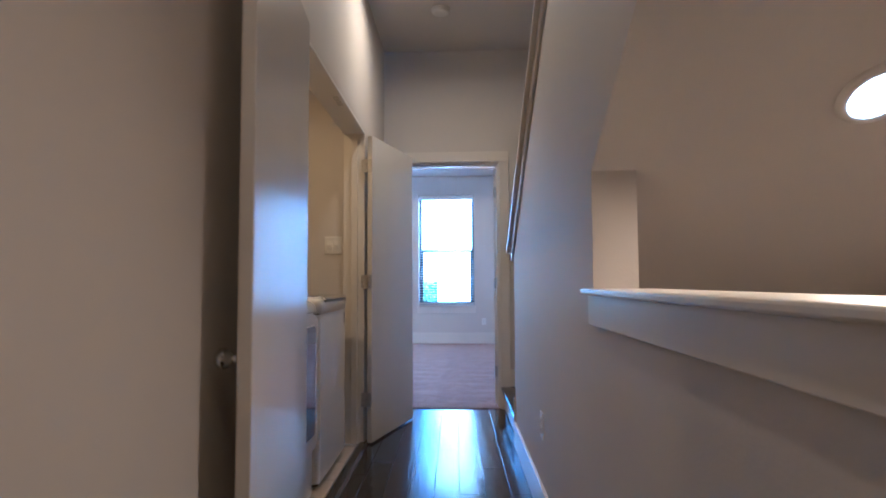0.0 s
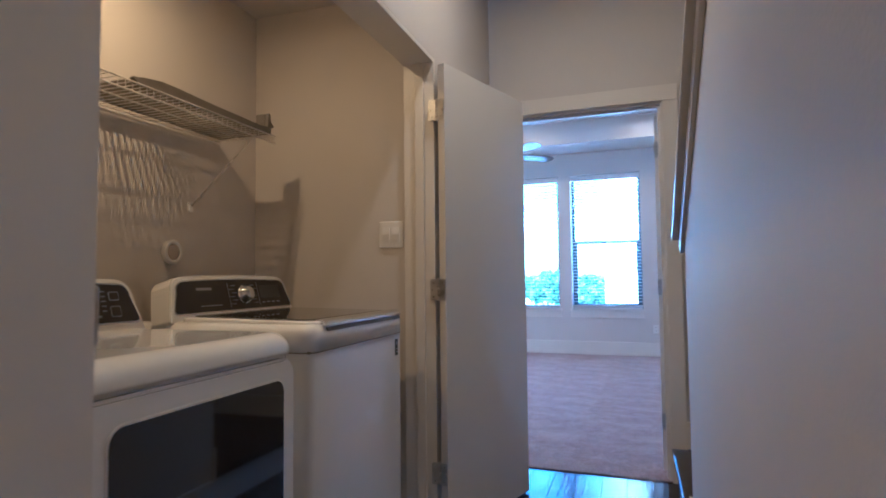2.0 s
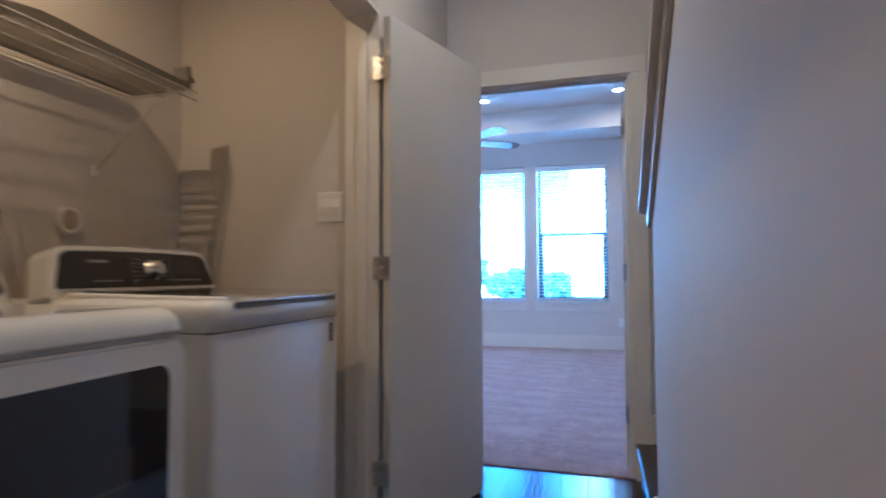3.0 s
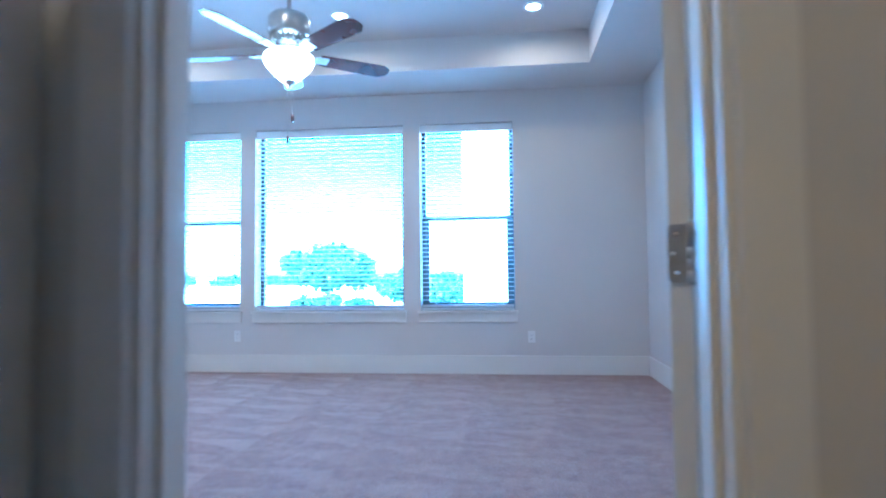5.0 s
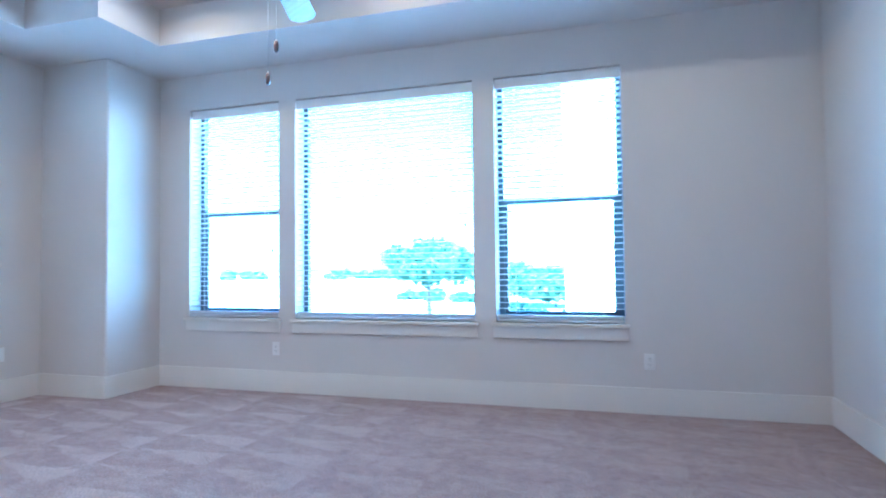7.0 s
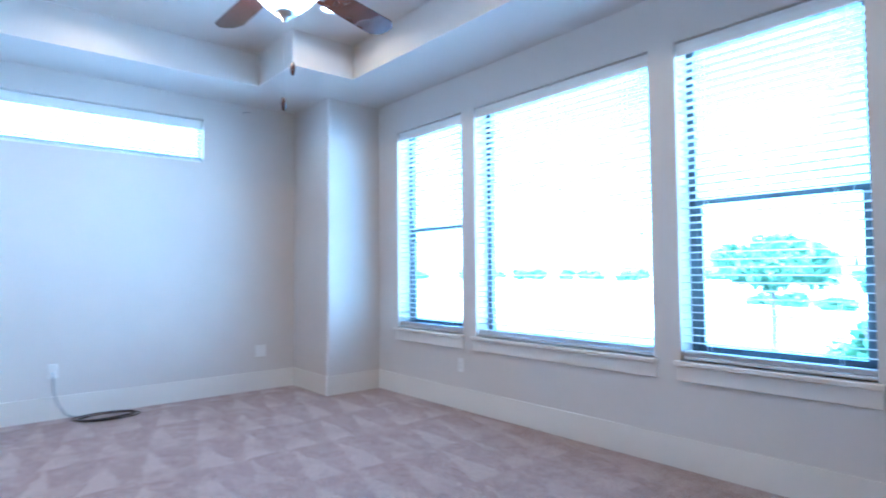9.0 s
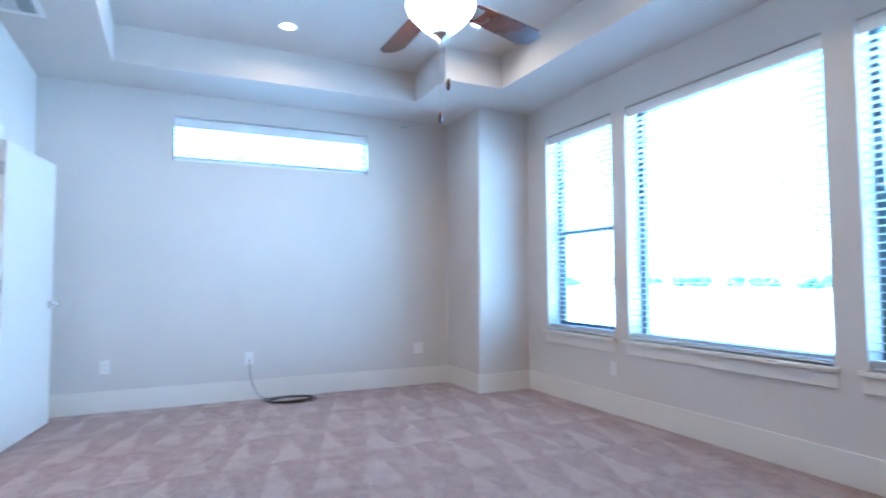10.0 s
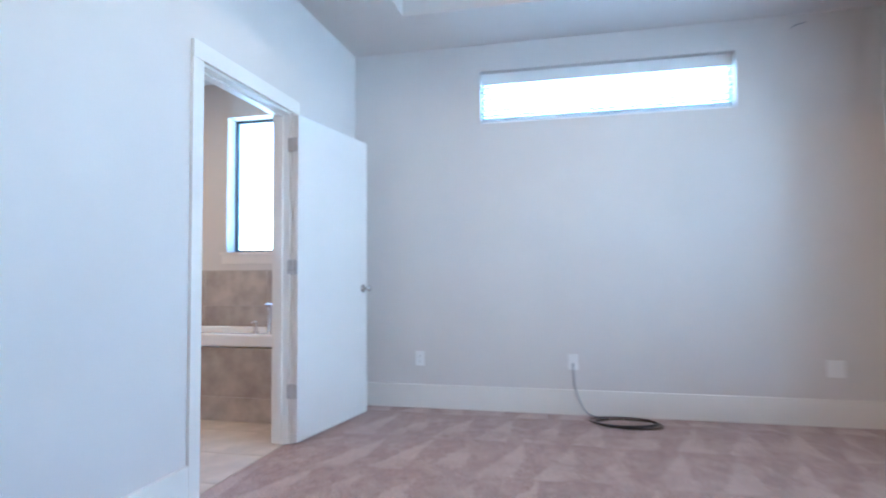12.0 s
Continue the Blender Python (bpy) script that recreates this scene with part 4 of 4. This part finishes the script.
# ---- wire shelf ----
SZ, SF = 1.705, -1.1
shelf = thing("wire_shelf", (LB, 2.62, SZ), "white coated wire shelf on a diagonal brace", "shelf")
L, DS = 1.6, SF - LB
for yy in [i * 0.0265 for i in range(61)]:
    part("wire", tube([(0.01, yy, 0), (DS, yy, 0), (DS, yy, -0.03)], 0.0014, 5), WIRE, shelf)
for xx, zz in ((0.008, 0), (DS * 0.5, -0.004), (DS, 0.0), (DS, -0.03)):
    part("rail", tube([(xx, 0, zz), (xx, L, zz)], 0.0028, 6), WIRE, shelf)
for yy in (0.5, 1.48):
    br = part("brace", tube([(DS - 0.01, yy, -0.02), (0.012, yy - 0.04, -0.3)], 0.0045, 8), WIRE, shelf, "white diagonal brace")
    part("brace_foot", boxes((0, 0.01, yy - 0.052, yy - 0.03, -0.325, -0.285), bevel=0.002), PLASTIC, br)

rack = thing("drying_rack", (LB + 0.03, 3.525, SZ + 0.004), "grey plastic dryer rack lying on the wire shelf", "rack")
part("side_rail", prism([(0.0, 0.0), (-0.02, 0.012), (-0.018, 0.018), (0.0, 0.02), (0.02, 0.026), (0.09, 0.036), (0.16, 0.036), (0.3, 0.03), (0.62, 0.024), (0.655, 0.03), (0.66, 0.088), (0.672, 0.088), (0.676, 0.055), (0.695, 0.042), (0.695, 0.034), (0.678, 0.03), (0.675, 0.0)], "x", 0.245, 0.262, bevel=0.001), GREY, rack, "raised grey side rail")
part("side_rail", boxes((0.0, 0.02, 0.0, 0.67, 0, 0.025), bevel=0.003), GREY, rack)
part("end_rail", boxes((0.02, 0.245, 0.0, 0.02, 0, 0.022), bevel=0.003), GREY, rack)
part("end_rail", boxes((0.02, 0.245, 0.65, 0.67, 0, 0.022), (0.2, 0.245, 0.655, 0.668, 0.02, 0.086), bevel=0.003), GREY, rack)
for k in range(26):
    part("slat", boxes((0.02, 0.245, 0.035 + k * 0.0238, 0.0415 + k * 0.0238, 0.003, 0.012)), GREY, rack)
for k in range(4):
    part("cross_bar", boxes((0.05 + k * 0.05, 0.0535 + k * 0.05, 0.02, 0.65, 0.01, 0.014)), GREY, rack)

SKEW[0] = LEVEL

# ---- television mount and loose leads on the east wall ----
mount = thing("tv_mount", (EAST, 7.4, 1.46), "black metal television wall bracket, empty", "tv mount")
part("upper_rail", boxes((-0.022, 0, 0.0, 0.5, 0.175, 0.215), (-0.034, -0.022, 0.0, 0.5, 0.208, 0.215), bevel=0.002), BLACK, mount)
part("lower_rail", boxes((-0.022, 0, 0.0, 0.5, 0.0, 0.04), (-0.034, -0.022, 0.0, 0.5, 0.0, 0.007), bevel=0.002), BLACK, mount)
part("end_plate", boxes((-0.03, 0, 0.475, 0.5, 0.04, 0.175), bevel=0.002), BLACK, mount)
part("end_plate", boxes((-0.03, 0, 0.0, 0.025, 0.04, 0.175), bevel=0.002), BLACK, mount)
for yy in (0.08, 0.22, 0.36):
    for zz in (0.195, 0.02):
        part("slot", boxes((-0.0235, -0.0215, yy, yy + 0.06, zz - 0.005, zz + 0.005), bevel=0.0008), CHROME, mount, "bright slot")
recess = thing("recessed_wall_box", (EAST, 7.55, 1.26), "white recessed wall box for leads", "wall plate", rz=-90)
part("rim", boxes((-0.07, 0.07, -0.006, 0, 0.05, 0.07), (-0.07, 0.07, -0.006, 0, -0.07, -0.05), (-0.07, -0.05, -0.006, 0, -0.05, 0.05), (0.05, 0.07, -0.006, 0, -0.05, 0.05), bevel=0.002), PLASTIC, recess)
# No real depth: the recess shade is a flat grey sheet.
part("back", boxes((-0.05, 0.05, -0.0015, 0, -0.05, 0.05)), GREY, recess, "flat grey panel for the shaded depth")
leads = thing("cable_bundle", (EAST, 7.45, 1.22), "tangled black leads tied in a bundle hanging down the wall", "cables")
rng = random.Random(5)
for k in range(6):
    pts = []
    ph = rng.uniform(0, 6.28)
    for i in range(25):
        u = i / 24
        pin = 0.03 if (0.17 < u < 0.22 or 0.5 < u < 0.55) else 0.03 + 0.045 * math.sin(math.pi * u) * (0.4 + 0.6 * abs(math.sin(3 * u + k)))
        pts.append((-0.02 - 0.012 * (1 + math.sin(5 * u + ph)), 0.06 + 0.1 * (u - 0.2) * (u < 0.2) * -3 + pin * math.sin(ph + 7 * u) + 0.2 * (k + 1) / 6 * max(0.0, u - 0.78) / 0.22, -0.98 * u * (1 - 0.03 * k)))
    lead = part("lead", tube(pts, 0.0035, 6), CABLE, leads)
    e = pts[-1]
    part("plug", boxes((e[0] - 0.008, e[0] + 0.008, e[1] - 0.008, e[1] + 0.008, e[2] - 0.04, e[2]), bevel=0.002), CABLE, lead, "black moulded plug")
for k in range(2):
    part("loop", tube([(-0.03 - 0.01 * k, 0.06 + (0.2 - 0.09 * k) * (1 - math.cos(a)) / 2, -0.2 + (0.15 + 0.03 * k) * (1 - math.cos(a)) / 2 + 0.05 * math.sin(a)) for a in [i * 2 * math.pi / 20 for i in range(21)]], 0.003, 6), CABLE, leads)
part("tie", tube([(-0.04 + 0.03 * math.cos(a), 0.06 + 0.035 * math.sin(a), -0.2) for a in [i * math.pi / 6 for i in range(13)]], 0.004, 6), CABLE, leads)

# ---- coiled lead on the carpet ----
coil = thing("cable_coil", (-4.33, 8.14, 0), "black cable coiled on the carpet by the wall plate", "cable")
pts = []
for i in range(90):
    a = -2.6 + i * 2 * math.pi * 2.6 / 89
    r = 0.2 + 0.02 * math.sin(a * 1.3) + 0.0002 * i
    pts.append((0.62 * r * math.cos(a) + 0.01 * math.sin(a * 0.7), 1.05 * r * math.sin(a), 0.007 + 0.00028 * i))
part("coil", tube(pts, 0.0052, 7), CABLE, coil)
wy = 7.787 - 8.14
lead_pts = [(WEST + 0.024 + 4.33, wy, 0.378), (WEST + 0.05 + 4.33, wy, 0.34), (WEST + 0.055 + 4.33, wy + 0.01, 0.22), (WEST + 0.06 + 4.33, wy + 0.05, 0.1), (WEST + 0.1 + 4.33, wy + 0.11, 0.03), (pts[0][0], pts[0][1], 0.01)]
smooth_pts = []
for i in range(len(lead_pts) - 1):
    p0, p1, p2, p3 = (Vector(lead_pts[max(0, min(len(lead_pts) - 1, i + o))]) for o in (-1, 0, 1, 2))
    for k in range(6):
        u = k / 6
        smooth_pts.append(0.5 * ((2 * p1) + (p2 - p0) * u + (2 * p0 - 5 * p1 + 4 * p2 - p3) * u * u + (3 * p1 - p0 - 3 * p2 + p3) * u ** 3))
part("lead", tube(smooth_pts, 0.006, 8), PALECABLE, coil, "grey end of the lead")

clip = thing("wire_stub", (WEST, 9.335, 2.775), "short stub of white wire near the ceiling", "wire", rz=90)
part("stub", tube([(0, 0, 0), (0.01, -0.03, 0.01), (0.05, -0.04, 0.012), (0.07, -0.03, 0.02)], 0.004, 6), PALECABLE, clip)

# ---- bathroom ----
tub = thing("bathtub", (-4.56, 4.0, 0), "white drop-in bathtub in a tiled deck", "bathtub")
part("deck_core", boxes((0, 0.665, 0, 1.9, 0, 0.53)), GROUT, tub, "mortar bed under the tiles")
rim = bmesh.new()
box(rim, 0.02, 0.12, 0.05, 1.85, 0.535, 0.63, bevel=0.014)
box(rim, 0.58, 0.68, 0.05, 1.85, 0.535, 0.63, bevel=0.014)
box(rim, 0.12, 0.58, 0.05, 0.16, 0.535, 0.63, bevel=0.014)
box(rim, 0.12, 0.58, 1.72, 1.85, 0.535, 0.63, bevel=0.014)
part("rim", rim, TUB, tub, "glossy white rim")
part("basin", boxes((0.11, 0.59, 0.15, 1.73, 0.531, 0.545)), TUB, tub)
faucet = part("faucet", lathe([(0.03, 0.63), (0.03, 0.638), (0.018, 0.65), (0.016, 0.79), (0.02, 0.8), (0.018, 0.83), (0, 0.836)], 24, centre=(0.63, 1.645)), CHROME, tub, "chrome tub faucet", smooth=True)
part("spout", tube([(0.63, 1.645, 0.78), (0.6, 1.64, 0.81), (0.55, 1.635, 0.82), (0.5, 1.625, 0.805), (0.475, 1.622, 0.775)], 0.014, 12), CHROME, faucet)
part("lever", boxes((0.62, 0.64, 1.605, 1.685, 0.838, 0.848), bevel=0.004), CHROME, faucet)
for yy in (1.53, 1.78):
    tap = part("tap_handle", lathe([(0.026, 0.63), (0.026, 0.638), (0.014, 0.648), (0.014, 0.69), (0.02, 0.7), (0.018, 0.72), (0, 0.724)], 20, centre=(0.63, yy)), CHROME, tub, "chrome tap handle", smooth=True)
    part("lever", boxes((0.6, 0.68, yy - 0.008, yy + 0.008, 0.706, 0.716), bevel=0.003), CHROME, tap)

# ---- outdoors ----
gz = -6.2
solid("ground", boxes((-1500, 1500, -1500, 1500, gz - 0.5, gz)), GROUND, "pale dry open ground reaching the horizon", "ground")
solid("road", boxes((-200, 200, 58, 66, gz, gz + 0.03)), ROAD, "grey asphalt road across the open ground", "road")


def tree(place, height, spread, seed, label, leaves=2200, size=0.55, low=0.32, high=0.78):
    """Tapered trunk, limbs and a crown of many small leaf clumps."""
    root = thing("tree", place, label, "tree", group="trees beyond the windows")
    g = random.Random(seed)
    fork = height * max(0.28, low - 0.1)
    tr = tube([(0, 0, -0.2), (0.1, 0.05, fork * 0.7), (0.0, 0.2, fork * 1.3)], height * 0.02, 8)
    for k in range(6):
        a = k * 1.05 + g.random()
        tube([(0, 0.1, fork), (spread * 0.2 * math.cos(a), spread * 0.2 * math.sin(a), fork + (high * height - fork) * 0.5), (spread * 0.36 * math.cos(a), spread * 0.36 * math.sin(a), fork + (high * height - fork) * 0.8)], height * 0.009, 6, tr)
    part("trunk", tr, BARK, root)
    lobes = []
    for _ in range(22):
        a, b = g.uniform(-0.34, 0.34), g.uniform(-0.34, 0.34)
        dome = 1 - 4.0 * (a * a + b * b)
        lobes.append((a * spread, b * spread, height * (low + (high - low) * g.random() * dome), spread * g.uniform(0.13, 0.21)))
    lobes.append((0, 0, height * (0.4 * low + 0.6 * high), spread * 0.27))
    verts, faces = [], []
    for _ in range(leaves):
        cx, cy, cz, r = g.choice(lobes)
        d = Vector((g.gauss(0, 1), g.gauss(0, 1), g.gauss(0, 1))).normalized() * r * g.uniform(0.55, 1.0)
        c = Vector((cx, cy, cz)) + Vector((d.x, d.y, d.z * 0.75))
        m = Euler((g.uniform(0, 6.3), g.uniform(0, 6.3), g.uniform(0, 6.3))).to_matrix()
        s = size * g.uniform(0.6, 1.3)
        b = len(verts)
        for p in ((-s, -s * 0.3, 0), (0, -s * 0.6, s * 0.15), (s, 0, 0), (s * 0.2, s * 0.6, -s * 0.15), (-s * 0.7, s * 0.4, 0.1 * s)):
            verts.append(tuple(c + m @ Vector(p)))
        faces.append((b, b + 1, b + 2, b + 3, b + 4))
    me = bpy.data.meshes.new("crown")
    me.from_pydata(verts, [], faces)
    me.materials.append(LEAF)
    ob = new("crown", me)
    ob.parent = root
    return root


tree((-12.6, 45, gz), 9.4, 7.2, 3, "broad leafy tree standing on open ground", 9000, 0.22, 0.75, 0.93)
tree((-29.8, 100, gz), 4.4, 4.4, 21, "young street tree on a thin trunk", 1500, 0.3, 0.6, 0.85)
for sx, sy in ((-46, 134), (-39, 130), (-31, 126)):
    tree((sx, sy, gz), 2.4, 7.0, 30 + sx, "low leafy shrubs along the open ground", 900, 0.4, 0.2, 0.7)
tree((-18, 118, gz), 9.5, 15.0, 4, "leafy tree standing on open ground", 4000, 0.55)
tree((-10, 112, gz), 8.6, 14.0, 9, "leafy tree standing on open ground", 4000, 0.55)
tree((-2.7, 27.5, gz), 8.4, 3.9, 5, "young leafy tree beside the neighbouring house", 3000, 0.22)
tree((-2.9, 31, gz), 6.6, 3.6, 6, "young leafy tree beside the neighbouring house", 2200, 0.24)
for k in range(52):
    g = random.Random(50 + k)
    tree((-520 + k * 16 + g.uniform(-8, 8), 380 + g.uniform(-40, 90), gz), g.uniform(4.5, 8), g.uniform(14, 24), 60 + k, "distant tree in a hazy tree line", 160, 2.2)
house = thing("neighbour_house", (-0.95, 21, gz), "white rendered neighbouring house wall", "house")
part("wall", boxes((0, 12, 0, 9, 0, 17)), STUCCO, house)
part("roof", prism([(-0.3, 17), (12.3, 17), (12.3, 17.3), (-0.3, 17.3)], "y", -0.3, 9.3), ROOF, house)

# ---- pieces: hall boards, tiles ----
hall_boards = bpy.data.objects["hall_floor"]
bw = 0.127
g = random.Random(11)
lengths = (0.9, 1.2, 1.5, 0.7)
boards = {}
for ln in lengths + (0.35,):
    boards[ln] = mesh("board", boxes((0.0006, bw - 0.0006, 0.0006, ln - 0.0006, -0.014, 0.0), bevel=0.0016, seg=1), WOOD)
for i in range(9):
    x = HALL_L - 0.0 + i * bw - 0.02
    if x > HALL_R - 0.02:
        break
    y = HALL_BACK + 0.01 - g.random() * 0.5
    while y < HALL_END + 0.02:
        ln = g.choice(lengths)
        if y + ln > HALL_END + 0.03:
            ln = 0.35 if HALL_END + 0.03 - y < 0.6 else 0.7
        ob = new("board", boards[ln])
        ob.parent = hall_boards
        ob.location = (x, min(y, HALL_END + 0.03 - ln), g.uniform(-0.0004, 0.0004))
        y += ln
tile = mesh("tile", boxes((0.0015, 0.4485, 0.0015, 0.2985, -0.006, 0.0), bevel=0.0012, seg=1), FLOORTILE)
lb = bpy.data.objects["laundry_base"]
for i in range(2):
    for j in range(6):
        ob = new("tile", tile)
        ob.parent = lb
        ob.location = (LB + 0.0 + i * 0.45 - 0.02, LS + j * 0.3, 0)
bath_floor = solid("bath_base", boxes((WEST, -1.6, 3.0, SOUTH - 0.02, -0.16, -0.006)), GROUT, "grout bed of the bathroom floor", "floor")
for i in range(7):
    for j in range(10):
        ob = new("tile", tile)
        ob.parent = bath_floor
        ob.location = (WEST + i * 0.45, 3.05 + j * 0.2965 + (0.0), 0.0)
apron_tile = mesh("tile", boxes((0, 0.008, 0.0015, 0.5985, 0.0015, 0.2985), bevel=0.0012, seg=1), TILE)
for y0, y1 in ((0.0, 0.5), (0.5, 1.1), (1.1, 1.7), (1.7, 1.9)):
    for z0, z1 in ((0.0, 0.175), (0.175, 0.53)):
        ob = new("tile", mesh("tile", boxes((0, 0.008, y0 + 0.0015, y1 - 0.0015, z0 + 0.0015, z1 - 0.0015), bevel=0.0012, seg=1), TILE))
        ob.parent = tub
        ob.location = (0.665, 0, 0)
tile_wall = solid("bath_wainscot", boxes((WEST, WEST + 0.006, 3.6, SOUTH - 0.12, 0.5, 1.1)), GROUT, "tiled wainscot behind the bathtub", "wall tile")
for j in range(4):
    for k, (z, me) in enumerate(((0.491, apron_tile), (0.793, apron_tile))):
        ob = new("tile", me)
        ob.parent = tile_wall
        ob.location = (WEST + 0.005, 3.46 + j * 0.6, z)
